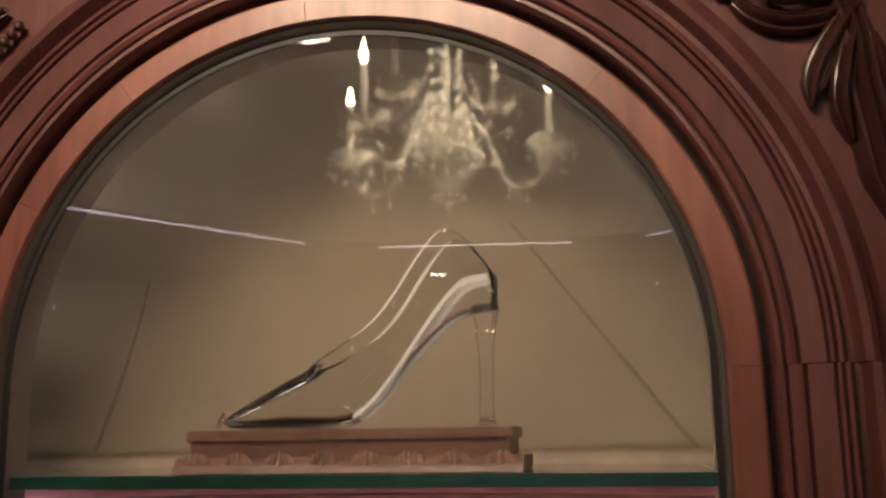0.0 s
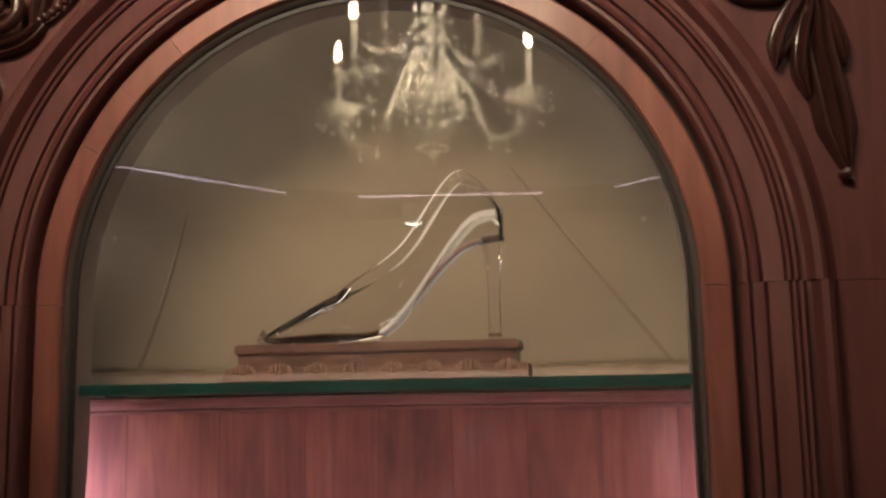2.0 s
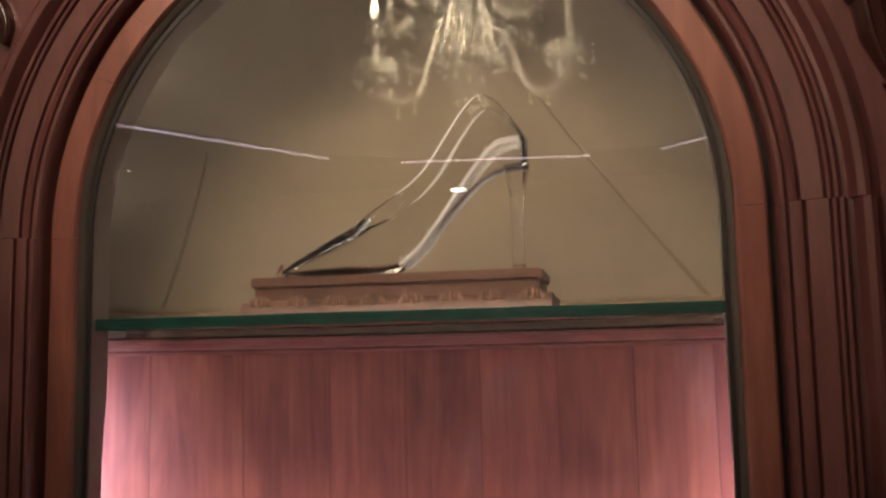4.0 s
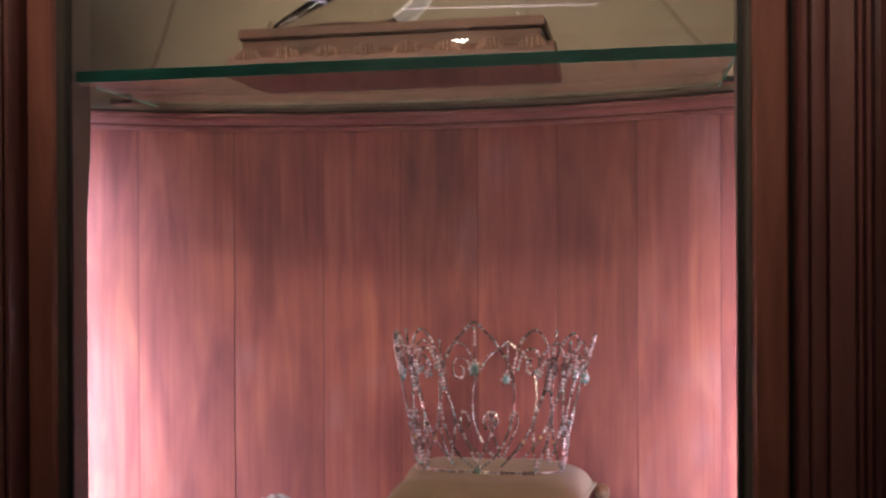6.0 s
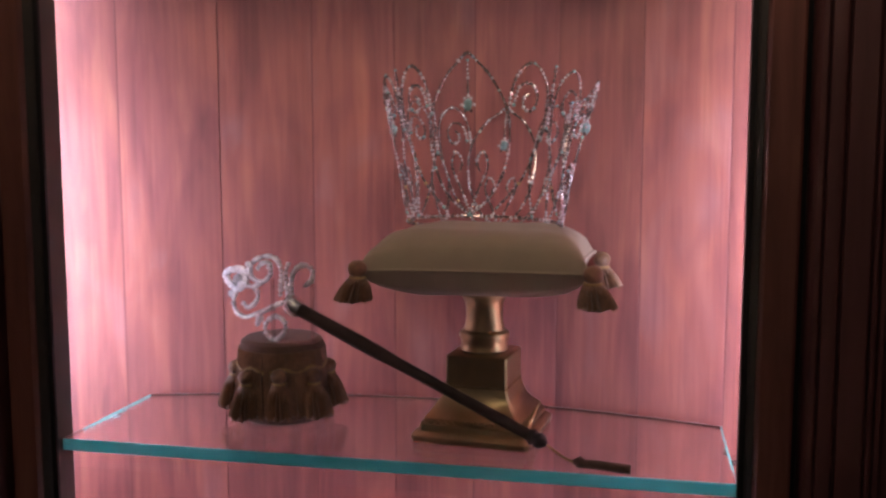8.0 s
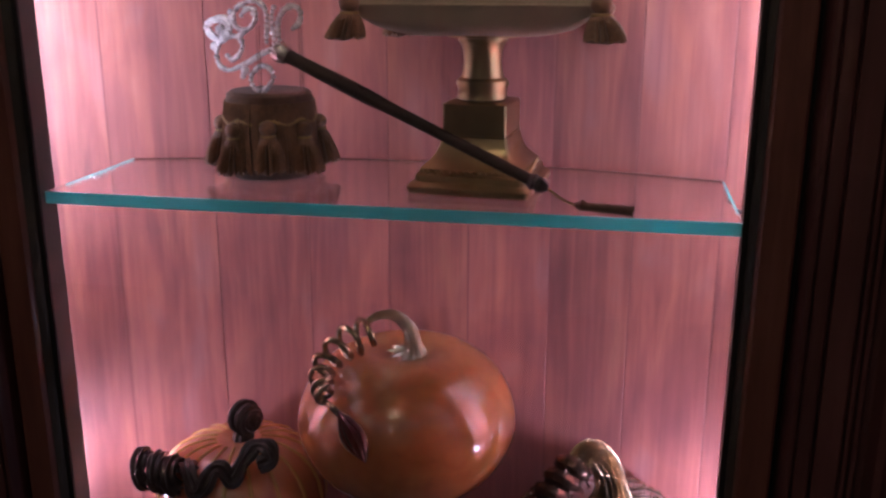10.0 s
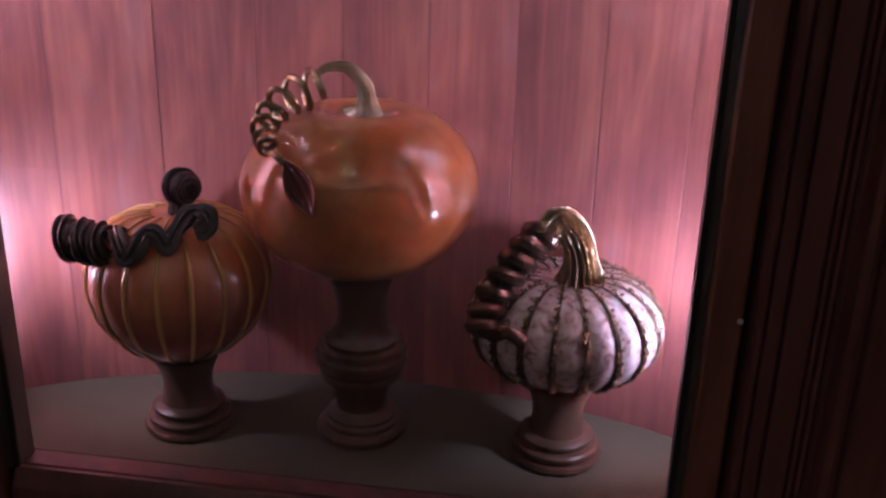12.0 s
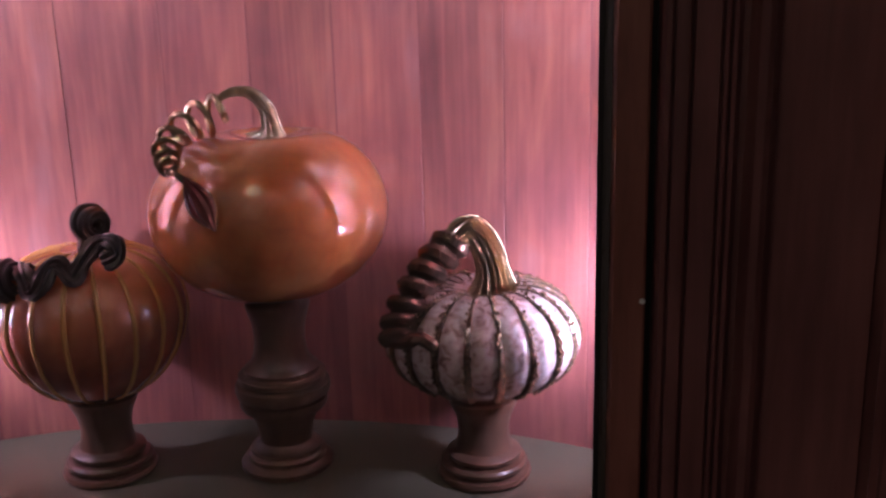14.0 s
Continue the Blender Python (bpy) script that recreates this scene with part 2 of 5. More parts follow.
M_PLINTH = plain("gilt_brown_plinth", (0.082, 0.033, 0.021), 0.45, 0.0, 110, 0.45, 0.4)
M_CARVING = plain("plinth_carving", (0.125, 0.062, 0.042), 0.42, 0.0, 120, 0.5, 0.25)
M_BRASS = plain("aged_brass", (0.42, 0.31, 0.16), 0.32, 1.0, 60, 0.25, 0.22)
M_GILT = plain("gilt_glass", (0.40, 0.31, 0.19), 0.24, 0.95, 90, 0.2, 0.25)
M_STEMGILT = plain("silver_gilt_stem", (0.70, 0.61, 0.47), 0.24, 0.95, 120, 0.25, 0.2)
M_DULLGILT = plain("brown_gilt_stem", (0.40, 0.295, 0.185), 0.22, 0.95, 120, 0.3, 0.2)
M_BRONZE = plain("bronze_glass_tendril", (0.11, 0.060, 0.042), 0.22, 0.7, 90, 0.25, 0.15)
M_BLACKGLASS = plain("black_glass_tendril", (0.040, 0.028, 0.028), 0.34, 0.2, 70, 0.3, 0.15, Coat_Weight=0.5)
M_VELVET = plain("ivory_velvet", (0.31, 0.235, 0.16), 0.85, 0, 220, 0.12, 0.25, Sheen_Weight=0.2)
M_POUF = plain("brown_velvet", (0.135, 0.072, 0.050), 0.9, 0, 200, 0.4, 0.3, Sheen_Weight=0.15)
M_TASSEL = plain("bronze_silk_tassel", (0.20, 0.095, 0.048), 0.5, 0, 300, 0.55, 0.3, Sheen_Weight=0.1)
M_CORD = plain("gold_cord", (0.35, 0.22, 0.09), 0.6, 0, 300, 0.3, 0.3)
M_SILVER = plain("silver_wire", (0.80, 0.79, 0.78), 0.18, 1.0, 60, 0.08, 0.05)
M_LEAF = plain("red_glass_leaf", (0.14, 0.03, 0.03), 0.15, 0.3, 60, 0.25, 0.15, Coat_Weight=0.5)
# the silver toned down, for a crown lit from behind
M_CROWNWIRE = plain("shaded_silver_wire", (0.55, 0.51, 0.50), 0.16, 1.0, 60, 0.15, 0.05)
# pale colour that stands for bright light on an edge or a screw
M_PALEGLINT = plain("pale_glint", (0.85, 0.86, 0.88), 0.4, 0, 60, 0.1, 0.1)
M_FLAME = glow("candle_bulb", (1.0, 0.78, 0.48), 110)
M_LEDLINE = glow("led_line", (0.90, 0.78, 1.0), 2.8)
M_DIODE = glow("led_diode", (0.95, 0.88, 1.0), 24)
M_SPOT = glow("downlight_lens", (1.0, 0.96, 0.88), 40)
M_ROOMWALL = plain("dim_room_plaster", (0.10, 0.085, 0.078), 0.8, 0, 8, 0.12, 0.05)
M_CEILING = plain("room_ceiling_paint", (0.16, 0.14, 0.125), 0.85, 0, 6, 0.08, 0.03)
M_CARPET = plain("dark_carpet", (0.06, 0.04, 0.04), 0.95, 0, 120, 0.25, 0.3)
M_CANDLE = plain("ivory_candle_sleeve", (0.75, 0.70, 0.58), 0.5, 0, 40, 0.05, 0.0)


def shelf_edge_material(name, low, high, through_light):
    m, n, l, b = material(name)
    v = coords(n, l, (6, 6, 60))
    f = noise_tex(n, l, v, 3.0, 3)
    c = ramp(n, l, f, [(0.3, low), (0.7, high)])
    t = n.new("ShaderNodeBsdfTranslucent")
    l.new(c, t.inputs["Color"])
    setp(b, Base_Color=(0.01, 0.06, 0.055, 1), Roughness=0.1)
    mx = n.new("ShaderNodeMixShader")
    mx.inputs[0].default_value = through_light
    l.new(b.outputs[0], mx.inputs[1])
    l.new(t.outputs[0], mx.inputs[2])
    l.new(mx.outputs[0], n["Material Output"].inputs["Surface"])
    return m


M_SHELFEDGE = shelf_edge_material("shelf_edge_teal", (0.30, 0.90, 0.88), (0.46, 0.99, 0.97), 0.94)
# same glass edge, coloured darker for the weaker light at the upper shelf
M_SHELFEDGE_DIM = shelf_edge_material("shelf_edge_dim", (0.10, 0.30, 0.25), (0.18, 0.42, 0.36), 0.6)


def stones_material():
    m, n, l, b = material("rhinestones")
    g = n.new("ShaderNodeNewGeometry")
    # mostly dark stones as if backlit, with bright and tinted ones as painted glints
    c = ramp(n, l, g.outputs["Random Per Island"], [(0.0, (0.97, 0.96, 1.0)), (0.22, (0.74, 0.72, 0.78)), (0.36, (0.20, 0.16, 0.16)), (0.78, (0.30, 0.25, 0.25)), (0.82, (0.98, 0.72, 0.30)), (0.86, (0.50, 0.66, 0.98)), (0.89, (0.40, 0.90, 0.55)), (0.92, (0.98, 0.98, 1.0)), (1.0, (0.92, 0.74, 0.88))])
    l.new(c, b.inputs["Base Color"])
    setp(b, Metallic=0.60, Roughness=0.12, Coat_Weight=0.6, Coat_Roughness=0.03)
    return m


def pave_material():
    """Closely set small clear stones on silver, that scatter as well as mirror; whitened to look strongly lit."""
    m, n, l, b = material("pave_stones")
    g = n.new("ShaderNodeNewGeometry")
    c = ramp(n, l, g.outputs["Random Per Island"], [(0.0, (0.95, 0.95, 0.97)), (0.6, (0.80, 0.79, 0.82)), (0.85, (0.50, 0.47, 0.48)), (1.0, (0.92, 0.94, 1.0))])
    l.new(c, b.inputs["Base Color"])
    setp(b, Metallic=0.35, Roughness=0.16, Coat_Weight=1.0, Coat_Roughness=0.03)
    return m


M_PAVE = pave_material()
M_STONE = stones_material()


def pumpkin_material(name, stops, rough, coat, trans=0.0, scale=26, vein=0.0, foot=None, coat_ior=1.65, relief=0.06, milky=0.0):
    m, n, l, b = material(name)
    v = coords(n, l, (1, 1, 1))
    a = noise_tex(n, l, v, scale, 5, 0.6, 0.6)
    c = ramp(n, l, a, stops)
    if vein:
        vo = n.new("ShaderNodeTexVoronoi")
        vo.feature = "DISTANCE_TO_EDGE"
        vo.inputs["Scale"].default_value = 38
        l.new(v, vo.inputs["Vector"])
        k = ramp(n, l, vo.outputs["Distance"], [(0.0, (1, 1, 1)), (0.10, (0, 0, 0))])
        c = mix(n, l, "MULTIPLY", vein, c, mix(n, l, "MIX", k, (1.0, 1.0, 1.0), (0.62, 0.42, 0.30)))
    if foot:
        # the colour changes with height: darker burgundy below, brighter amber at the crown
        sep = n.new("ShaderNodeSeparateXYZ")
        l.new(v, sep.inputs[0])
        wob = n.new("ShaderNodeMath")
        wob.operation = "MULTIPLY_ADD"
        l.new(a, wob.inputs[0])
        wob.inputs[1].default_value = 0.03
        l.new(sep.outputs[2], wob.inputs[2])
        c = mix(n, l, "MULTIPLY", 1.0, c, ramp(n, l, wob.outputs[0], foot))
    l.new(c, b.inputs["Base Color"])
    setp(b, Roughness=rough, Coat_Weight=coat, Coat_Roughness=0.04, Coat_IOR=coat_ior, Transmission_Weight=trans, Subsurface_Weight=milky, Subsurface_Scale=0.06, Subsurface_Radius=(1.0, 0.55, 0.25))
    bump(n, l, b, a, relief, 0.002)
    return m


M_ORANGE = pumpkin_material("orange_glass", [(0.3, (0.43, 0.140, 0.042)), (0.55, (0.52, 0.185, 0.060)), (0.75, (0.58, 0.222, 0.078))], 0.12, 1.0, 0.0, vein=0.14, coat_ior=1.85, relief=0.012, milky=0.75)
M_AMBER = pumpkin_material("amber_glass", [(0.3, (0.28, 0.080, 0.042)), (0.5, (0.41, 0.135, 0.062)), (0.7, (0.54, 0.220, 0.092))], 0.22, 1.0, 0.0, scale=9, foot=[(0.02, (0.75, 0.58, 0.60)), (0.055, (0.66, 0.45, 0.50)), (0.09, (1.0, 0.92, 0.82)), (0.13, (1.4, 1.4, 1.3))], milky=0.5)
M_AMBERRIB = plain("amber_rib", (0.62, 0.30, 0.085), 0.25, 0.2, 50, 0.2, 0.1, Coat_Weight=0.6)
M_WHITEBROWN = pumpkin_material("mottled_white_glass", [(0.34, (0.19, 0.11, 0.10)), (0.44, (0.44, 0.32, 0.31)), (0.54, (0.62, 0.51, 0.52)), (0.8, (0.75, 0.66, 0.69))], 0.26, 1.0, 0.12, scale=110)
M_BROWNRIB = plain("gilt_brown_rib", (0.090, 0.054, 0.034), 0.22, 0.6, 140, 0.5, 0.5, Coat_Weight=0.4)

# ---- mesh helpers ----
HOME = {}


def thing(name, at, label="", category="", group="", kind=""):
    ob = new(name)
    ob.empty_display_size = 0.02
    ob.location = at
    HOME[ob.name] = Vector(at)
    return tagged(ob, label, category, group, kind)


def part(name, bm, mat, parent, label="", smooth=True, shadow=True):
    """Links a bmesh, built in the world's metres, as one mesh under its thing or part."""
    at = HOME[parent.name]
    bmesh.ops.recalc_face_normals(bm, faces=bm.faces)
    bmesh.ops.translate(bm, verts=bm.verts, vec=-at)
    me = bpy.data.meshes.new(name)
    bm.to_mesh(me)
    bm.free()
    for p in me.polygons:
        p.use_smooth = smooth
    if smooth:
        me.set_sharp_from_angle(angle=radians(38))
    me.materials.append(mat)
    ob = new(name, me)
    ob.parent = parent
    HOME[ob.name] = at
    ob.visible_shadow = shadow
    return tagged(ob, label) if label else ob


def alone(name, bm, mat, label="", category="", group="", kind="", smooth=True):
    bmesh.ops.recalc_face_normals(bm, faces=bm.faces)
    me = bpy.data.meshes.new(name)
    bm.to_mesh(me)
    bm.free()
    for p in me.polygons:
        p.use_smooth = smooth
    if smooth:
        me.set_sharp_from_angle(angle=radians(38))
    me.materials.append(mat)
    ob = new(name, me)
    HOME[ob.name] = Vector((0, 0, 0))
    return tagged(ob, label, category, group, kind)


def grid(rows, closed_u=False, closed_v=False, bm=None):
    """A skin over rows of points."""
    bm = bm or bmesh.new()
    vs = [[bm.verts.new(p) for p in row] for row in rows]
    nu, nv = len(vs), len(vs[0])
    for i in range(nu if closed_u else nu - 1):
        for j in range(nv if closed_v else nv - 1):
            a, b, c, d = vs[i][j], vs[(i + 1) % nu][j], vs[(i + 1) % nu][(j + 1) % nv], vs[i][(j + 1) % nv]
            bm.faces.new((a, b, c, d))
    return bm, vs


def cap(bm, loop):
    bm.faces.new(loop)


def lathe(profile, at, segs=48, bm=None, squash=None):
    """Turns (r, z) about the upright through at."""
    x, y, z = at
    rows = []
    for r, h in profile:
        rows.append([(x + r * math.cos(2 * math.pi * k / segs), y + r * math.sin(2 * math.pi * k / segs), z + h) for k in range(segs)])
    bm, vs = grid(rows, False, True, bm)
    cap(bm, vs[0])
    cap(bm, vs[-1])
    return bm


def tube(points, radius, segs=8, bm=None, closed=False):
    pts = [Vector(p) for p in points]
    n = len(pts)
    rad = radius if isinstance(radius, (list, tuple)) else [radius] * n
    rows, up = [], None
    for i, p in enumerate(pts):
        d = (pts[(i + 1) % n] - pts[i - 1]) if closed else (pts[min(i + 1, n - 1)] - pts[max(i - 1, 0)])
        d.normalize()
        if up is None:
            up = d.orthogonal().normalized()
        up = (up - d * up.dot(d))
        up = up.normalized() if up.length > 1e-6 else d.orthogonal().normalized()
        side = d.cross(up)
        rows.append([p + (up * math.cos(2 * math.pi * k / segs) + side * math.sin(2 * math.pi * k / segs)) * rad[i] for k in range(segs)])
    bm, vs = grid(rows, closed, True, bm)
    if not closed:
        cap(bm, vs[0])
        cap(bm, vs[-1])
    return bm


def smooth_path(points, per=8, closed=False):
    """Catmull-Rom through points."""
    p = [Vector(q) for q in points]
    n, out = len(p), []
    for i in range(n if closed else n - 1):
        a = p[(i - 1) % n] if closed or i > 0 else p[0]
        b, c = p[i], p[(i + 1) % n]
        d = p[(i + 2) % n] if closed or i + 2 < n else p[-1]
        for k in range(per):
            t = k / per
            out.append(0.5 * ((2 * b) + (c - a) * t + (2 * a - 5 * b + 4 * c - d) * t * t + (3 * b - a - 3 * c + d) * t ** 3))
    if not closed:
        out.append(p[-1])
    return out


def box(x0, x1, y0, y1, z0, z1, bevel=0.0, bm=None):
    bm = bm or bmesh.new()
    r = bmesh.ops.create_cube(bm, size=1.0)
    for v in r["verts"]:
        v.co = Vector((x0 + (v.co.x + 0.5) * (x1 - x0), y0 + (v.co.y + 0.5) * (y1 - y0), z0 + (v.co.z + 0.5) * (z1 - z0)))
    if bevel:
        es = {e for v in r["verts"] for e in v.link_edges}
        bmesh.ops.bevel(bm, geom=list(es), offset=bevel, segments=2, affect="EDGES")
    return bm


def ico(at, r, bm, sub=1, scale=(1, 1, 1)):
    m = Matrix.Translation(at) @ Matrix.Diagonal((*scale, 1))
    bmesh.ops.create_icosphere(bm, subdivisions=sub, radius=r, matrix=m)


def beads(path, r, step, bm, jitter=0.0):
    """Set stones at even steps along a path."""
    left = 0.0
    for a, b in zip(path[:-1], path[1:]):
        d = (b - a).length
        s = left
        while s < d:
            q = a.lerp(b, s / d)
            m = Matrix.Translation(q) @ Euler((random.random() * 6, random.random() * 6, 0)).to_matrix().to_4x4()
            bmesh.ops.create_icosphere(bm, subdivisions=1, radius=r * (1 + jitter * (random.random() - 0.5)), matrix=m)
            s += step
        left = s - d


# ---- the case: plan ----
SPRING = 1.747          # height at which the arch springs
R_IN = 0.281            # inner radius of the door opening
FLOOR_Z = 0.650         # the case's floor
WALL_A, WALL_B = 0.44, 0.225
LEDGE_Z = 1.640


def wall_y(x):
    return WALL_B * math.sqrt(max(0.0, 1 - (x / WALL_A) ** 2))


def arch_rows(profile, z0, a0=180.0, a1=0.0, steps=64, legs=True):
    """Sweeps (r, y) up the left leg, round the arch and down the right leg."""
    rows = []
    if legs:
        for z in np.linspace(z0, SPRING, 6)[:-1]:
            rows.append([(-r, y, z) for r, y in profile])
    for a in np.linspace(radians(a0), radians(a1), steps):
        rows.append([(r * math.cos(a), y, SPRING + r * math.sin(a)) for r, y in profile])
    if legs:
        for z in np.linspace(SPRING, z0, 6)[1:]:
            rows.append([(r, y, z) for r, y in profile])
    return rows


def swept(profile, rows_of):
    bm, vs = grid(rows_of, False, True)
    cap(bm, vs[0])
    cap(bm, vs[-1])
    return bm


# ---- room ----
def room():
    alone("floor", box(-2.6, 2.6, -3.0, 0.6, -0.05, 0.0), M_CARPET, "dark patterned carpet floor of the room", "floor", kind="structure")
    alone("ceiling", box(-2.6, 2.6, -3.0, 0.6, 2.95, 3.05), M_CEILING, "painted plaster ceiling of the room", "ceiling", kind="structure")
    alone("wall_south", box(-2.6, 2.6, -3.0, -2.9, 0.0, 2.95), M_ROOMWALL, "dim plaster wall behind the viewer", "wall", kind="structure")
    alone("wall_west", box(-2.7, -2.6, -3.0, 0.6, 0.0, 2.95), M_ROOMWALL, "dim plaster side wall", "wall", kind="structure")
    alone("wall_east", box(2.6, 2.7, -3.0, 0.6, 0.0, 2.95), M_ROOMWALL, "dim plaster side wall", "wall", kind="structure")
    for side, x0, x1 in (("left", -2.6, -0.62), ("right", 0.62, 2.6)):
        alone("wall_north", box(x0, x1, -0.01, 0.12, 0.0, 2.95), M_ARCHITRAVE, "dark mahogany panelled wall beside the case", "wall", kind="structure")
    # bay-shaped soffit with a light line along its lower edge
    pts = [(-1.9, -0.62), (-0.76, -2.22), (-0.54, -2.345), (0.10, -2.42), (0.34, -2.375), (1.95, -0.75)]
    bm = bmesh.new()
    outer = [(-2.6, -0.62), (-2.6, -2.9), (2.6, -2.9), (2.6, -0.75)]
    loop = pts + outer[::-1]
    lo = [bm.verts.new((x, y, 2.32)) for x, y in loop]
    hi = [bm.verts.new((x, y, 2.95)) for x, y in loop]
    bm.faces.new(lo)
    for i in range(len(loop)):
        j = (i + 1) % len(loop)
        bm.faces.new((lo[i], lo[j], hi[j], hi[i]))
    alone("soffit", bm, M_CEILING, "dropped plaster soffit round the room", "soffit", kind="structure", smooth=False)
    for a, b in ((0, 1), (2, 3), (4, 5)):
        p, q = Vector((*pts[a], 2.306)), Vector((*pts[b], 2.306))
        d = (q - p).normalized()
        nrm = Vector((-d.y, d.x, 0)) * 0.0015
        bm = bmesh.new()
        rows = [[e + nrm + Vector((0, 0, 0.0035)), e - nrm + Vector((0, 0, 0.0035)), e - nrm - Vector((0, 0, 0.002)), e + nrm - Vector((0, 0, 0.002))] for e in (p, q)]
        bm, vs = grid(rows, False, True, bm)
        cap(bm, vs[0])
        cap(bm, vs[1])
        alone("light_strip", bm, M_LEDLINE, "thin cool white light strip under the soffit", "light strip", "soffit light strips")
    t = thing("downlight", (-0.385, -2.60, 2.32), "small round white downlight under the soffit", "downlight")
    part("housing", lathe([(0.045, 0.0), (0.045, -0.06), (0.040, -0.075), (0.034, -0.072), (0.034, -0.06)], (-0.385, -2.60, 2.32), 32), M_ROOMWALL, t)
    part("lens", lathe([(0.033, -0.066), (0.033, -0.070), (0.024, -0.076)], (-0.385, -2.60, 2.32), 32), M_SPOT, t, "glowing lens")


room()


def crystal(at, r, bm, tall=1.25):
    """One cut drop, turned by chance."""
    m = Matrix.Translation(at) @ Euler((random.random(), random.random(), random.random() * 6)).to_matrix().to_4x4() @ Matrix.Diagonal((1, 1, tall, 1))
    bmesh.ops.create_icosphere(bm, subdivisions=1, radius=r, matrix=m)


def chandelier():
    cx, cy = CHAND.x, CHAND.y
    t = thing("chandelier", (cx, cy, 2.95), "crystal chandelier with candle bulbs hanging from the ceiling", "chandelier")
    part("stem", lathe([(0.004, 0.0), (0.004, -0.25), (0.010, -0.26), (0.004, -0.28), (0.010, -0.36), (0.004, -0.42), (0.011, -0.50), (0.005, -0.57), (0.012, -0.64), (0.006, -0.70)], (cx, cy, 2.95), 12), M_BOWL, t, smooth=False)
    part("canopy", lathe([(0.06, 0.0), (0.055, -0.02), (0.01, -0.04)], (cx, cy, 2.95), 32), M_GILT, t)
    part("bowl", lathe([(0.012, -0.655), (0.066, -0.665), (0.068, -0.69), (0.060, -0.72), (0.045, -0.745), (0.02, -0.757), (0.004, -0.76)], (cx, cy, 2.95), 20), M_BOWL, t, "cut glass bowl", smooth=False)
    bm = bmesh.new()
    for k in range(14):
        a = 2 * math.pi * k / 14
        crystal((cx + 0.034 * math.cos(a), cy + 0.034 * math.sin(a), 2.175), 0.0048, bm)
    crystal((cx, cy, 2.160), 0.010, bm)
    crystal((cx + 0.002, cy, 2.140), 0.005, bm, 1.5)
    part("finial", bm, M_SPARK, t, smooth=False)
    # drops round the rim of the bowl
    bm = bmesh.new()
    for k in range(14):
        a = 2 * math.pi * k / 14
        crystal((cx + 0.069 * math.cos(a), cy + 0.069 * math.sin(a), 2.278), 0.0042, bm)
        crystal((cx + 0.070 * math.cos(a), cy + 0.070 * math.sin(a), 2.258 - 0.006 * (k % 3)), 0.0056, bm, 2.2)
    part("rim_drops", bm, M_SPARK, t, smooth=False)
    # strings of crystals down the middle
    for k in range(5):
        a = 2 * math.pi * k / 5 + 0.35
        bm = bmesh.new()
        for i in range(9):
            f = (i + 0.5 * (k % 2)) / 8.5
            r = 0.044 - 0.018 * math.sin(math.pi * f * 0.75) + 0.020 * f ** 3
            size = 0.0066 + 0.0036 * random.random()
            crystal((cx + r * math.cos(a), cy + r * math.sin(a), 2.56 - 0.28 * f), size, bm)
        part("crystal_string", bm, M_SPARK, t, smooth=False)
    for a, lift in zip(ARMS, LIFTS):
        ux, uy = math.cos(a), math.sin(a)

        def at(r, z):
            return Vector((cx + r * ux, cy + r * uy, z))
        arm = smooth_path([at(0.02, 2.285), at(0.05, 2.335 + 0.5 * lift), at(0.085, 2.30 + lift), at(0.12, 2.205 + lift), at(0.165, 2.190 + lift), at(0.20, 2.215 + lift), at(0.215, 2.258 + lift)], 6)
        ob = part("arm", tube(arm, 0.0050, 8), M_PRISM, t)
        at_cup = at(0.215, lift)
        part("bobeche", lathe([(0.008, 2.257), (0.030, 2.260), (0.040, 2.270), (0.046, 2.282), (0.047, 2.286), (0.039, 2.274), (0.028, 2.265), (0.010, 2.262)], at_cup, 18), M_PRISM, ob, smooth=False)
        part("candle_sleeve", lathe([(0.014, 2.264), (0.012, 2.280), (0.0075, 2.285), (0.0075, 2.382), (0.006, 2.384)], at_cup, 16), M_CANDLE, ob)
        part("bulb", lathe([(0.005, 2.384), (0.0095, 2.396), (0.009, 2.410), (0.004, 2.430), (0.001, 2.440)], at_cup, 16), M_FLAME, ob, "glowing candle bulb")
        for j in range(6):
            b = 2 * math.pi * j / 6
            p = at(0.215, 2.281 + lift) + Vector((0.046 * math.cos(b), 0.046 * math.sin(b), 0))
            bm = bmesh.new()
            crystal(p, 0.0046, bm)
            crystal(p - Vector((0, 0, 0.016)), 0.0034, bm)
            crystal(p - Vector((0, 0, 0.036 + 0.010 * (j % 3))), 0.0068, bm, 2.0)
            tagged(part("pendant", bm, M_SPARK, ob, smooth=False), kind="stuff")
        bm = bmesh.new()
        for j in (9, 14, 19, 24):
            q = arm[j] - Vector((0, 0, 0.014))
            crystal(q, 0.0040, bm)
            crystal(q - Vector((0, 0, 0.016)), 0.0052, bm, 1.8)
        tagged(part("arm_drop", bm, M_SPARK, ob, smooth=False), kind="stuff")
        swag = smooth_path([at(0.045, 2.46), at(0.075, 2.36 + lift), at(0.12, 2.300 + lift), at(0.17, 2.275 + lift), at(0.205, 2.285 + lift)], 8)
        bm = bmesh.new()
        beads(swag, 0.0040, 0.0190, bm, 0.6)
        part("bead_swag", bm, M_SPARK, t, smooth=False)


chandelier()

# ---- the case ----


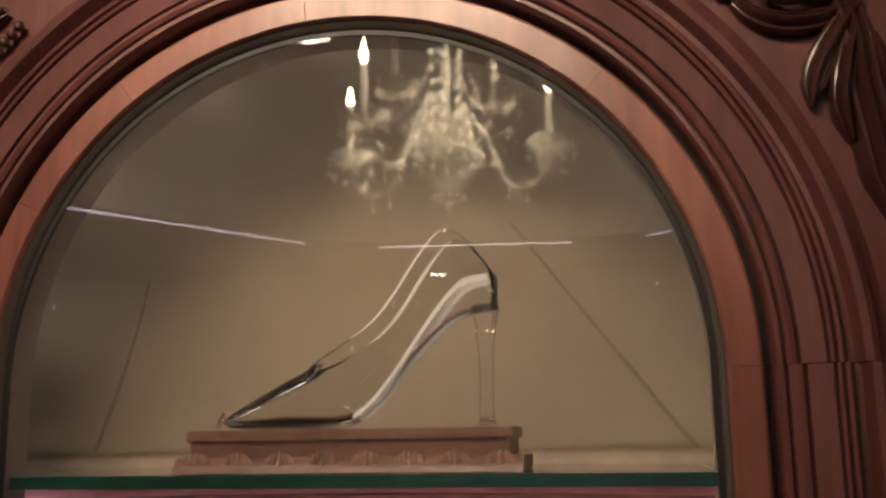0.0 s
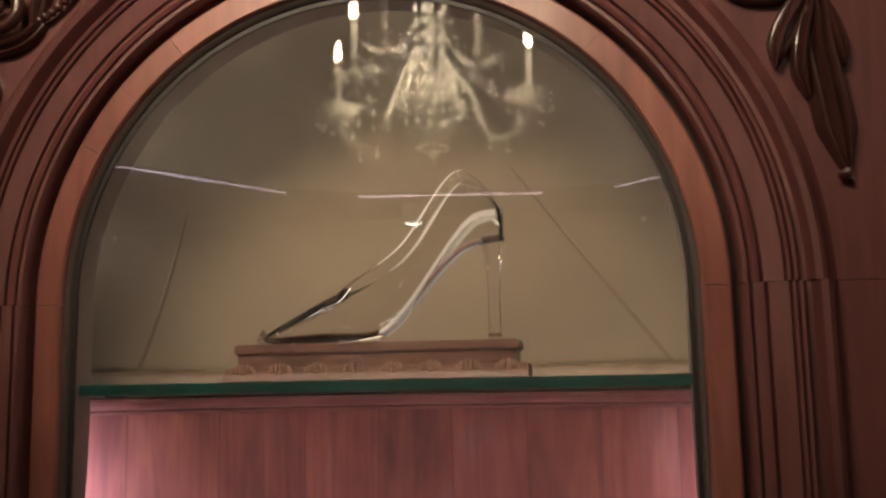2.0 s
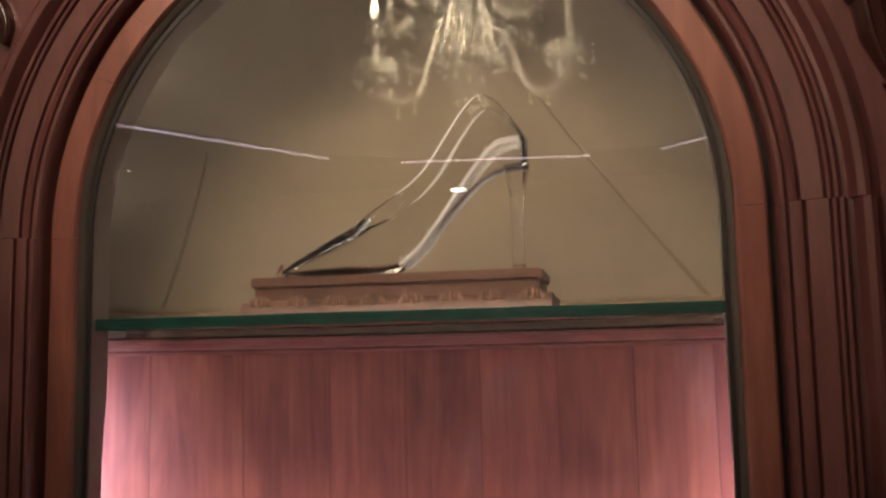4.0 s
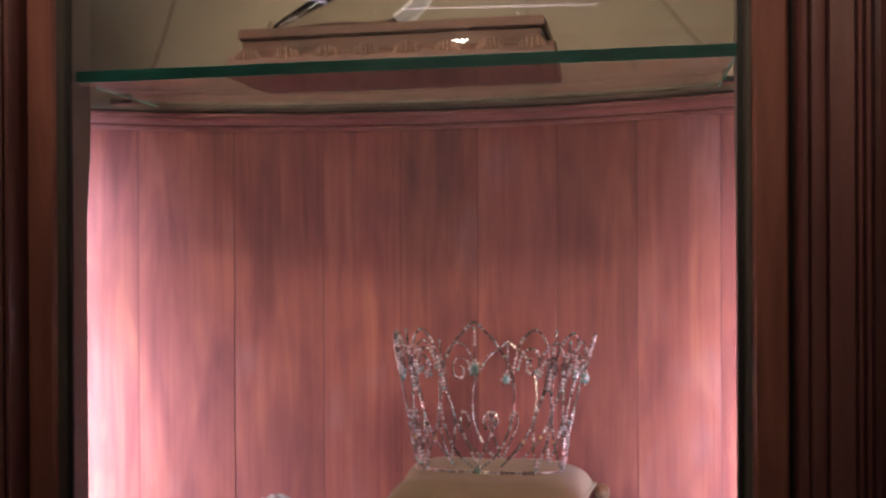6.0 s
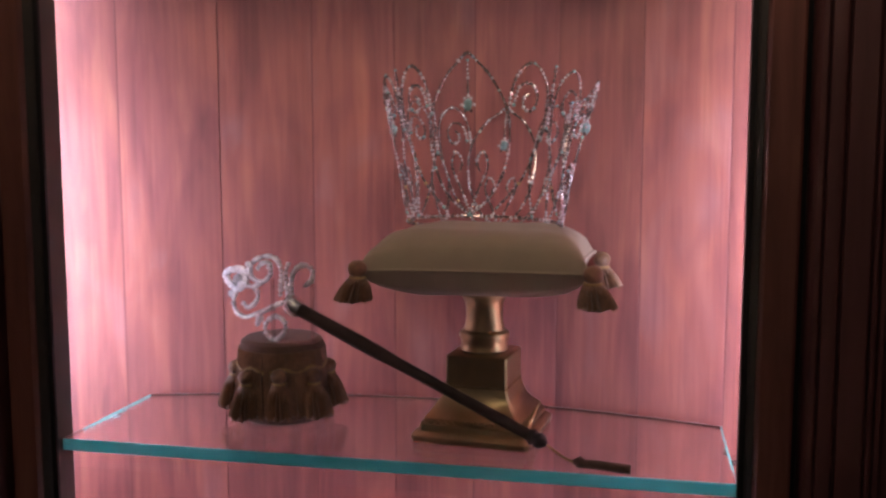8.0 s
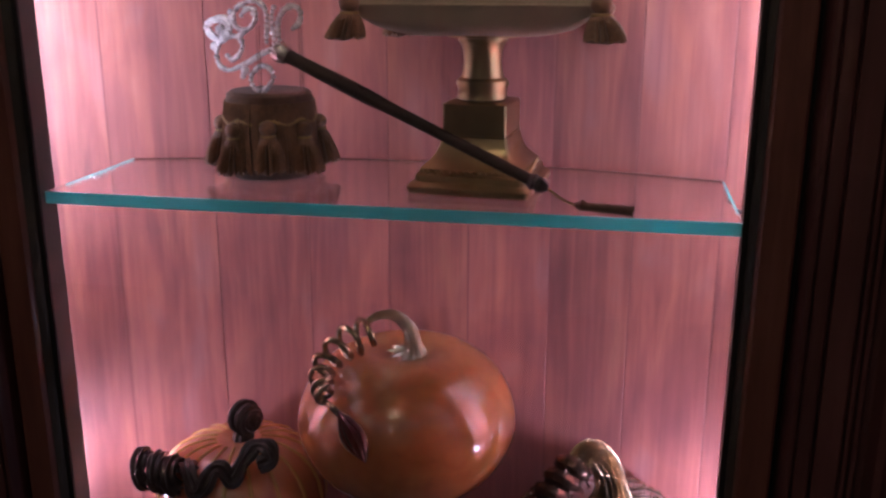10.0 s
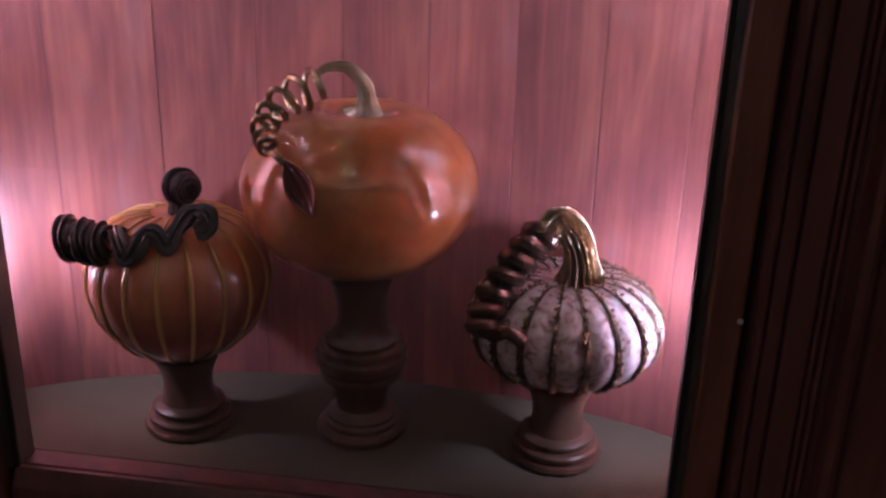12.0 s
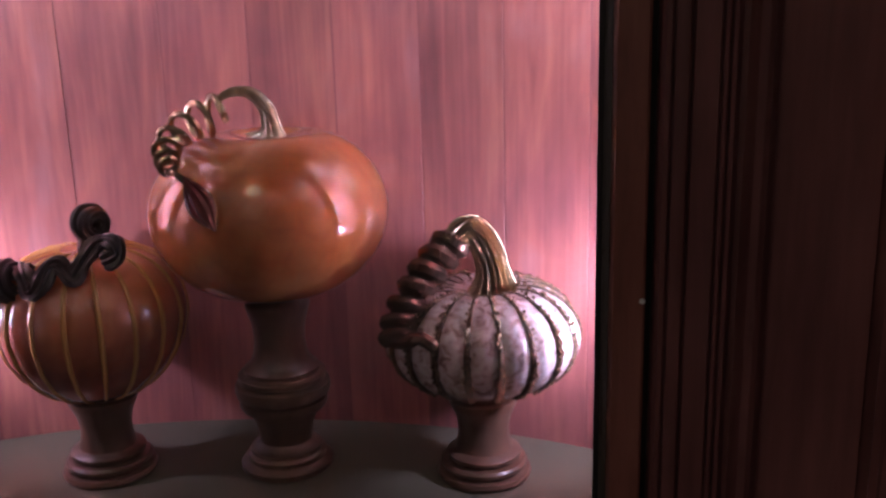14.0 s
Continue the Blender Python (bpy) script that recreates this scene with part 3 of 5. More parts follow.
def display_case():
    # curved back of upright boards
    back = thing("wall_niche", (0, 0, FLOOR_Z), "curved red mahogany plank back of the display case", "wall", kind="structure")
    joints = [-0.439, -0.385, -0.305, -0.213, -0.121, -0.038, 0.044, 0.127, 0.206, 0.283, 0.365, 0.439]
    for a, b in zip(joints[:-1], joints[1:]):
        rows = []
        xs = [a + 0.0007, a + 0.0009] + list(np.linspace(a + 0.008, b - 0.008, 5)) + [b - 0.0009, b - 0.0007]
        for i, x in enumerate(xs):
            y = wall_y(x)
            nx, ny = 2 * x / WALL_A ** 2, 2 * max(y, 1e-4) / WALL_B ** 2
            ln = math.hypot(nx, ny)
            nx, ny = nx / ln, ny / ln
            d = 0.0002 if i in (0, len(xs) - 1) else 0.0
            f0, f1 = (x + nx * d, y + ny * d), (x + nx * 0.014, y + ny * 0.014)
            rows.append([(*f0, FLOOR_Z - 0.01), (*f0, LEDGE_Z + 0.02), (*f1, LEDGE_Z + 0.02), (*f1, FLOOR_Z - 0.01)])
        bm, vs = grid(rows, False, True)
        cap(bm, vs[0])
        cap(bm, vs[-1])
        part("board", bm, M_BOARD, back)
    # dark stain and filler in the joints, a little below the faces of the boards
    for x in joints[1:-1]:
        rows = []
        sunk = random.uniform(-0.00005, 0.0008)
        for o in (-0.0007, 0.0, 0.0007):
            y = wall_y(x + o) + sunk
            rows.append([(x + o, y, FLOOR_Z - 0.005), (x + o, y, LEDGE_Z + 0.015), (x + o, y + 0.01, LEDGE_Z + 0.015), (x + o, y + 0.01, FLOOR_Z - 0.005)])
        bm, vs = grid(rows, False, True)
        cap(bm, vs[0])
        cap(bm, vs[-1])
        part("joint_filler", bm, M_FILLER, back)
    # dark backing behind the board joints
    xs = np.linspace(-0.435, 0.435, 40)
    rows = [[(x * 1.03, wall_y(x) * 1.03 + 0.012, FLOOR_Z - 0.01), (x * 1.03, wall_y(x) * 1.03 + 0.012, 1.68), (x * 1.04, wall_y(x) * 1.03 + 0.03, 1.68), (x * 1.04, wall_y(x) * 1.03 + 0.03, FLOOR_Z - 0.01)] for x in xs]
    bm, vs = grid(rows, False, True)
    part("backing", bm, M_GASKET, back)
    # moulded ledge round the top of the boards
    prof = [(0.000, 1.640), (0.0035, 1.640), (0.0045, 1.643), (0.003, 1.6455), (0.006, 1.646), (0.009, 1.650), (0.009, 1.6535), (0.012, 1.654), (0.012, 1.657), (0.004, 1.6575), (-0.004, 1.6575), (-0.004, 1.640)]
    rows = []
    for x in np.linspace(-0.436, 0.436, 60):
        y = wall_y(x)
        nx, ny = 2 * x / WALL_A ** 2, 2 * max(y, 1e-4) / WALL_B ** 2
        ln = math.hypot(nx, ny)
        rows.append([(x - nx / ln * o, y - ny / ln * o, z) for o, z in prof])
    bm, vs = grid(rows, False, True)
    alone("trim_ledge", bm, M_LEDGE, "moulded mahogany ledge round the curved back", "trim", kind="structure")
    prof = [(0.003, 1.6575), (0.010, 1.659), (0.013, 1.664), (0.012, 1.674), (0.009, 1.682), (0.004, 1.686), (-0.004, 1.687), (-0.004, 1.6575)]
    rows = []
    for x in np.linspace(-0.436, 0.436, 60):
        y = wall_y(x)
        nx, ny = 2 * x / WALL_A ** 2, 2 * max(y, 1e-4) / WALL_B ** 2
        ln = math.hypot(nx, ny)
        rows.append([(x - nx / ln * o, y - ny / ln * o, z) for o, z in prof])
    bm, vs = grid(rows, False, True)
    alone("trim_dome_bead", bm, M_BEAD, "dull bronze bead under the plaster dome", "trim", kind="structure")
    # half dome of plaster above
    rows = []
    for i in range(33):
        f = i / 32
        row = []
        for j in range(65):
            a = math.pi * j / 64
            cz = math.sin(f * math.pi / 2)
            rr = math.cos(f * math.pi / 2)
            row.append((WALL_A * rr * math.cos(a), (WALL_B + 0.002) * rr * math.sin(a) + 0.0, 1.674 + 0.40 * cz))
        rows.append(row)
    bm, vs = grid(rows)
    bmesh.ops.remove_doubles(bm, verts=bm.verts, dist=1e-5)
    ob = alone("ceiling_dome", bm, M_DOME, "cream plaster half dome over the upper shelf", "dome", kind="structure")
    so = ob.modifiers.new("thickness", "SOLIDIFY")
    so.thickness, so.offset = 0.012, 1
    # dark strips laid on the dome stand for shadow edges
    for x0, z0, x1, z1 in ((0.283, 1.685, 0.120, 1.900), (-0.297, 1.690, -0.240, 1.86)):
        pts = []
        for k in range(15):
            f = k / 14
            x, z = x0 + (x1 - x0) * f, z0 + (z1 - z0) * f
            q = max(0.0, 1 - (x / WALL_A) ** 2 - ((z - 1.674) / 0.40) ** 2)
            pts.append((x, (WALL_B + 0.002) * math.sqrt(q) + 0.0034 - 0.0026 * f, z))
        alone("trim_dome_shade", tube(pts, [0.0044 - 0.0026 * k / 14 for k in range(15)], 6), M_DOMESHADE, "thin dark strip for a shadow line on the plaster dome", "trim", kind="structure")
    # floor of the case
    xs = np.linspace(-0.43, 0.43, 48)
    rows = [[(x, 0.034, FLOOR_Z), (x, 0.13 if wall_y(x) > 0.13 else max(0.036, wall_y(x) * 0.6 + 0.02), FLOOR_Z), (x, max(0.040, wall_y(x) + 0.006), FLOOR_Z)] for x in xs]
    bm = bmesh.new()
    ring = [r[0] for r in rows] + [r[2] for r in rows[::-1]]
    top = [bm.verts.new(p) for p in ring]
    bot = [bm.verts.new((p[0], p[1], p[2] - 0.02)) for p in ring]
    bm.faces.new(top)
    bm.faces.new(bot[::-1])
    for i in range(len(ring)):
        j = (i + 1) % len(ring)
        bm.faces.new((top[i], bot[i], bot[j], top[j]))
    alone("floor_case", bm, M_FLOORCLOTH, "ivory lined floor of the display case", "floor", kind="structure", smooth=False)
    alone("trim_sill", box(-0.40, 0.40, 0.008, 0.033, FLOOR_Z - 0.03, FLOOR_Z + 0.001, 0.002), M_ARCHITRAVE, "dark mahogany sill inside the case door", "trim", kind="structure")
    # grey inner jamb behind the pane
    rows = []
    path = [(z, None) for z in np.linspace(0.60, SPRING, 40)[:-1]]

    def depth(z):
        return 0.029 + 0.007 / (1 + math.exp(-(z - 1.575) / 0.012))
    for z, _ in path:
        d = depth(z)
        rows.append([(-R_IN, 0.004, z), (-R_IN, d - 0.002, z), (-R_IN - 0.002, d, z), (-0.46, d, z)])
    for a in np.linspace(math.pi, 0, 64):
        d = depth(SPRING)
        c, s = math.cos(a), math.sin(a)
        rows.append([(r * c, y, SPRING + r * s) for r, y in ((R_IN, 0.004), (R_IN, d - 0.002), (R_IN + 0.002, d), (0.46, d))])
    for z, _ in path[::-1]:
        d = depth(z)
        rows.append([(R_IN, 0.004, z), (R_IN, d - 0.002, z), (R_IN + 0.002, d, z), (0.46, d, z)])
    bm, vs = grid(rows)
    alone("trim_jamb", bm, M_REVEAL, "grey-brown painted jamb inside the arched door", "trim", kind="structure")

    # arched glazed door
    door = thing("door_1", (0, 0, 0.56), "arched mahogany display case door with a clear glass pane", "door", kind="structure")
    prof = [(R_IN - 0.0015, 0.003), (R_IN - 0.0015, -0.0015), (R_IN + 0.0025, -0.0015), (R_IN + 0.0025, 0.003)]
    part("gasket", swept(prof, arch_rows(prof, FLOOR_Z - 0.002)), M_GASKET, door, "black glazing gasket")
    prof = [(R_IN + 0.0026, 0.004), (R_IN + 0.0026, -0.001), (R_IN + 0.0044, -0.004), (R_IN + 0.0078, -0.0076), (R_IN + 0.0081, 0.004)]
    part("glazing_bead", swept(prof, arch_rows(prof, FLOOR_Z + 0.004)), M_GLAZING, door, "grey painted glazing bead")
    prof = [(R_IN + 0.0084, 0.004), (R_IN + 0.0084, -0.0086), (R_IN + 0.0108, -0.012), (0.3125, -0.0125), (0.3145, -0.011), (0.3145, 0.004)]
    cuts = [180, 151, 139, 127, 95, 47, 0]
    for a0, a1 in zip(cuts[:-1], cuts[1:]):
        part("arch_segment", swept(prof, arch_rows(prof, 0, a0 - 0.03, a1 + 0.03, max(6, int((a0 - a1) / 2.5)), False)), M_DOOR, door)
    for s in (-1, 1):
        rows = [[(s * r, y, z) for r, y in prof] for z in (0.56, 0.70, 1.0, 1.4, SPRING - 0.0002)]
        part("stile", swept(prof, rows), M_DOOR, door)
    bm = bmesh.new()
    pr = [(0.004, FLOOR_Z + 0.003), (-0.001, FLOOR_Z + 0.003), (-0.006, FLOOR_Z - 0.003), (-0.0115, FLOOR_Z - 0.010), (-0.0125, FLOOR_Z - 0.013), (-0.0125, 0.562), (0.004, 0.562)]
    rows = [[(x, y, z) for y, z in pr] for x in (-R_IN - 0.0015, 0.0, R_IN + 0.0015)]
    bm, vs = grid(rows, False, True, bm)
    cap(bm, vs[0])
    cap(bm, vs[-1])
    # the rail takes the darker moulding wood, to look unlit
    part("bottom_rail", bm, M_ARCHITRAVE, door)
    bm = bmesh.new()
    ring = [(-R_IN - 0.001, FLOOR_Z), ] + [((R_IN + 0.001) * math.cos(a), SPRING + (R_IN + 0.001) * math.sin(a)) for a in np.linspace(math.pi, 0, 72)] + [(R_IN + 0.001, FLOOR_Z)]
    f = [bm.verts.new((x, -0.001, z)) for x, z in ring]
    g = [bm.verts.new((x, 0.002, z)) for x, z in ring]
    bm.faces.new(f)
    bm.faces.new(g[::-1])
    for i in range(len(ring)):
        j = (i + 1) % len(ring)
        bm.faces.new((f[i], g[i], g[j], f[j]))
    part("pane", bm, M_PANE, door, "clear glass pane", smooth=False, shadow=False)
    # this head is coloured pale in place of a glint
    part("screw", lathe([(0.0022, 0.0), (0.002, 0.001), (0.0006, 0.0013)], (0, 0, 0), 12), M_PALEGLINT, door, "small bright screw head")
    scr = bpy.data.objects["screw"]
    scr.matrix_basis = pose(0.3125, -0.0127, 0.856, 90, 0, 0)
    scr.location -= HOME[door.name]
    scr.data.transform(Matrix.Translation(HOME[door.name]))

    bm = lathe([(0.0030, 0.0), (0.0027, 0.0012), (0.0008, 0.0018)], (0, 0, 0), 12)
    bmesh.ops.rotate(bm, verts=bm.verts, matrix=Matrix.Rotation(radians(90), 3, "X"))
    bmesh.ops.translate(bm, verts=bm.verts, vec=(-0.258, -0.0125, 0.612))
    part("screw", bm, M_SILVER, door, "small bright screw head")
    # light tapes behind the jamb
    for s in (-1, 1):
        tape = thing("light_tape", (s * 0.338, 0.037, 1.175), "strip of cool white diodes behind the door jamb", "light strip", "case light tapes")
        part("tape", box(s * 0.338 - 0.006, s * 0.338 + 0.006, 0.0365, 0.0380, 0.80, 1.55), M_REVEAL, tape)
        bm = bmesh.new()
        for k in range(62):
            box(s * 0.338 - 0.0022, s * 0.338 + 0.0022, 0.0406, 0.0416, 0.806 + 0.012 * k, 0.8104 + 0.012 * k, 0.0, bm)
        part("diodes", bm, M_DIODE, tape, "glowing diodes", smooth=False)

    # black strip added behind the door's gap, stops lamp light leaking through
    prof = [(0.3150, 0.0050), (0.3300, 0.0050), (0.3300, 0.0250), (0.3150, 0.0250)]
    alone("trim_gap_blocker", swept(prof, arch_rows(prof, 0.56)), M_GASKET, "black strip added behind the arched door's edge to block light", "trim", kind="structure")
    # moulded architrave: arch and two pilasters
    case = thing("display_case", (0, -0.02, 0), "tall carved mahogany display cabinet with an arched front", "cabinet")
    prof = [(0.3205, 0.01), (0.3205, -0.019), (0.3225, -0.0235), (0.3255, -0.0238), (0.3270, -0.0222), (0.3273, -0.0190), (0.3281, -0.0190), (0.3285, -0.0240), (0.3315, -0.0262),
            (0.3345, -0.0255), (0.3360, -0.0235), (0.3363, -0.0200), (0.3373, -0.0200), (0.3377, -0.0258), (0.3530, -0.0310), (0.3540, -0.0300), (0.3543, -0.0262), (0.3553, -0.0262),
            (0.3558, -0.0320), (0.3578, -0.0332), (0.3592, -0.0318), (0.3595, -0.0280), (0.3603, -0.0280), (0.3608, -0.0338), (0.3632, -0.0350), (0.3645, -0.0335), (0.3655, -0.0270),
            (0.3690, -0.0215), (0.3728, -0.0225), (0.3745, -0.0290), (0.3775, -0.0345), (0.3825, -0.0365), (0.3870, -0.0335), (0.3890, -0.0260), (0.397, -0.0205), (0.397, 0.01)]
    part("arch_moulding", swept(prof, arch_rows(prof, 0, 180, 0, 96, False)), M_ARCHITRAVE, case)
    pil = [(r * 1.0 + (0.003 if 0.33 < r < 0.39 else 0), y - 0.003 if y < 0 else y) for r, y in prof]
    for s in (-1, 1):
        rows = [[(s * r, y, z) for r, y in pil] for z in (0.30, 0.7, 1.2, 1.5, SPRING - 0.0006)]
        part("pilaster", swept(pil, rows), M_ARCHITRAVE, case)
        part("side_panel", box(*sorted((s * 0.397, s * 0.470)), -0.020, 0.01, 0.30, SPRING - 0.0006, 0.001), M_ARCHITRAVE, case)
        part("corner_post", box(*sorted((s * 0.4715, s * 0.535)), -0.045, 0.01, 0.30, 2.30, 0.006), M_ARCHITRAVE, case)
        part("outer_post", box(*sorted((s * 0.537, s * 0.62)), -0.016, 0.01, 0.30, 2.30, 0.002), M_ARCHITRAVE, case)
    # spandrel panel with a round-headed cut
    bm = bmesh.new()
    n = 64
    arc = [(-0.4705, SPRING)] + [(0.396 * math.cos(a), SPRING + 0.396 * math.sin(a)) for a in np.linspace(math.pi, 0, n)] + [(0.4705, SPRING)]
    rows = []
    for x, z in arc:
        rows.append([(x, -0.018, z), (x, -0.018, 2.30), (x, 0.008, 2.30), (x, 0.008, z)])
    bm, vs = grid(rows, False, True)
    part("spandrel", bm, M_ARCHITRAVE, case)
    part("lower_panel", box(-0.62, 0.62, -0.010, 0.012, 0.02, 0.56, 0.002), M_ARCHITRAVE, case)
    part("base_panel", box(-0.62, 0.62, -0.030, -0.011, 0.0, 0.29, 0.003), M_ARCHITRAVE, case)
    part("cornice", box(-0.62, 0.62, -0.06, 0.01, 2.302, 2.945, 0.01), M_ARCHITRAVE, case)
    part("top_board", box(-0.47, 0.47, 0.01, 0.28, 2.09, 2.11), M_GASKET, case)
    part("bottom_board", box(-0.47, 0.47, 0.013, 0.28, 0.57, 0.615), M_GASKET, case)
    part("back_board", box(-0.50, 0.50, 0.275, 0.29, 0.57, 2.11), M_GASKET, case)
    for s in (-1, 1):
        part("side_board", box(*sorted((s * 0.478, s * 0.49)), 0.013, 0.275, 0.57, 2.11), M_GASKET, case)
    # carved scroll and acanthus in each spandrel corner
    def blade(side, path, width, rise, ridges):
        """A carved leaf: a broad fluted strip along a path of (x, z), that swells and ends in a point."""
        p = smooth_path([(side * x, 0, z) for x, z in path], 7)
        n = len(p)
        front, back = [], []
        for k, q in enumerate(p):
            f = k / (n - 1)
            d = (p[min(k + 1, n - 1)] - p[max(k - 1, 0)]).normalized()
            across = Vector((d.z, 0, -d.x))
            w = width * (0.35 + 0.65 * math.sin(math.pi * min(1.0, 0.12 + 0.62 * f)) if f < 0.75 else 0.35 + 0.65 * math.sin(math.pi * 0.585) * (1 - (f - 0.75) / 0.25) - 0.33 * (f - 0.75) / 0.25)
            row, low = [], []
            for m in range(13):
                u = m / 6 - 1
                flute = abs(math.cos(0.5 * math.pi * ridges * u))
                y = -0.020 - rise * (1 - 0.55 * u * u) * (0.35 + 0.65 * math.sin(math.pi * (0.15 + 0.75 * f))) * (0.62 + 0.38 * flute)
                row.append((q.x + across.x * w * u, y, q.z + across.z * w * u))
                low.append((q.x + across.x * w * u, -0.016, q.z + across.z * w * u))
            front.append(row)
            back.append(low[::-1])
        bm, vs = grid([a + b for a, b in zip(front, back)], False, True)
        cap(bm, vs[0])
        cap(bm, vs[-1])
        return bm
    for s in (-1, 1):
        c = Vector((0.352, -0.030, 2.028))
        pts, rad = [], []
        for k in range(60):
            f = k / 59
            a = radians(-30 + 600 * f)
            r = 0.0255 * (1 - f) + 0.004
            pts.append((s * (c.x + r * math.cos(a)), c.y - 0.010 * f, c.z + r * math.sin(a)))
            rad.append(0.0078 * (1 - 0.45 * f))
        bm = tube(pts, rad, 10)
        ico((s * c.x, c.y - 0.012, c.z), 0.007, bm, 2)
        part("carved_scroll", bm, M_CARVE, case)
        for k in range(7):
            f = k / 6
            bm = bmesh.new()
            ico((s * (0.276 + 0.037 * f), -0.026, 2.050 - 0.031 * f - 0.004 * math.sin(f * 3)), 0.0050 - 0.0008 * f, bm, 2)
            part("carved_bead", bm, M_CARVE, case)
        for path, width, rise, ridges in (
                (((0.388, 2.010), (0.393, 1.985), (0.395, 1.945), (0.401, 1.905), (0.407, 1.866), (0.411, 1.835)), 0.0165, 0.020, 3),
                (((0.398, 2.005), (0.382, 1.985), (0.366, 1.958), (0.3595, 1.930)), 0.0110, 0.018, 2),
                (((0.392, 1.985), (0.384, 1.960), (0.380, 1.932), (0.384, 1.902)), 0.0085, 0.026, 2),
                (((0.402, 1.985), (0.409, 1.955), (0.416, 1.928)), 0.0085, 0.018, 2),
                (((0.312, 2.017), (0.325, 2.004), (0.345, 1.996), (0.370, 1.997), (0.392, 2.008)), 0.0085, 0.016, 2),
                (((0.318, 2.064), (0.345, 2.072), (0.375, 2.062), (0.394, 2.035), (0.398, 2.005)), 0.0105, 0.016, 2),
                (((0.290, 2.066), (0.306, 2.055), (0.316, 2.035), (0.318, 2.014)), 0.0085, 0.014, 2)):
            part("carved_leaf", blade(s, path, width, rise, ridges), M_CARVE, case)
        # the curled tip of the longest leaf
        tip = [(s * (0.411 - 0.005 * math.sin(q)), -0.026 - 0.003 * math.cos(q), 1.836 - 0.006 * q / 4.2) for q in np.linspace(0, 4.2, 12)]
        part("leaf_curl", tube(tip, [0.0042 - 0.0002 * k for k in range(12)], 8), M_CARVE, case)


display_case()


def glass_shelf(zc, label, edge, shade):
    t = thing("glass_shelf", (0, 0.012, zc), label, "shelf", "glass shelves")
    xs = np.linspace(-0.281, 0.281, 24)
    back = [(x, 0.163 + 0.045 * (1 - (x / 0.281) ** 2)) for x in xs[::-1]]
    ring = [(-0.2805, 0.0125), (0.2805, 0.0125), *back]
    bm = bmesh.new()
    top = [bm.verts.new((x, y, zc + 0.005)) for x, y in ring]
    bot = [bm.verts.new((x, y, zc - 0.005)) for x, y in ring]
    bm.faces.new(top)
    bm.faces.new(bot[::-1])
    for i in range(len(ring)):
        j = (i + 1) % len(ring)
        bm.faces.new((top[i], bot[i], bot[j], top[j]))
    part("slab", bm, M_SHELF, t, smooth=False, shadow=shade)
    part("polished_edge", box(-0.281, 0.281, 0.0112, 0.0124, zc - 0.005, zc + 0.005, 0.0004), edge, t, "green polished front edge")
    # pale strip paints the light that runs along the back edge
    rows = [[(x, y + 0.0004, zc - 0.0048), (x, y + 0.0004, zc + 0.0048), (x, y + 0.0012, zc + 0.0048), (x, y + 0.0012, zc - 0.0048)] for x, y in back]
    bm, vs = grid(rows, False, True)
    cap(bm, vs[0])
    cap(bm, vs[-1])
    part("whitened_edge", bm, M_PALEGLINT, t, "back edge whitened as if lit")
    for s in (-1, 1):
        part("polished_edge", box(*sorted((s * 0.2806, s * 0.2812)), 0.0125, 0.163, zc - 0.0048, zc + 0.0048), M_SHELFEDGE, t)
        part("shelf_clip", box(*sorted((s * 0.278, s * 0.30)), 0.10, 0.115, zc - 0.010, zc - 0.0052, 0.001), M_SILVER, t)


glass_shelf(1.668, "clear glass upper shelf, its green edge darkened as less lit", M_SHELFEDGE_DIM, True)
glass_shelf(1.124, "clear glass middle shelf with a bright teal edge", M_SHELFEDGE, False)


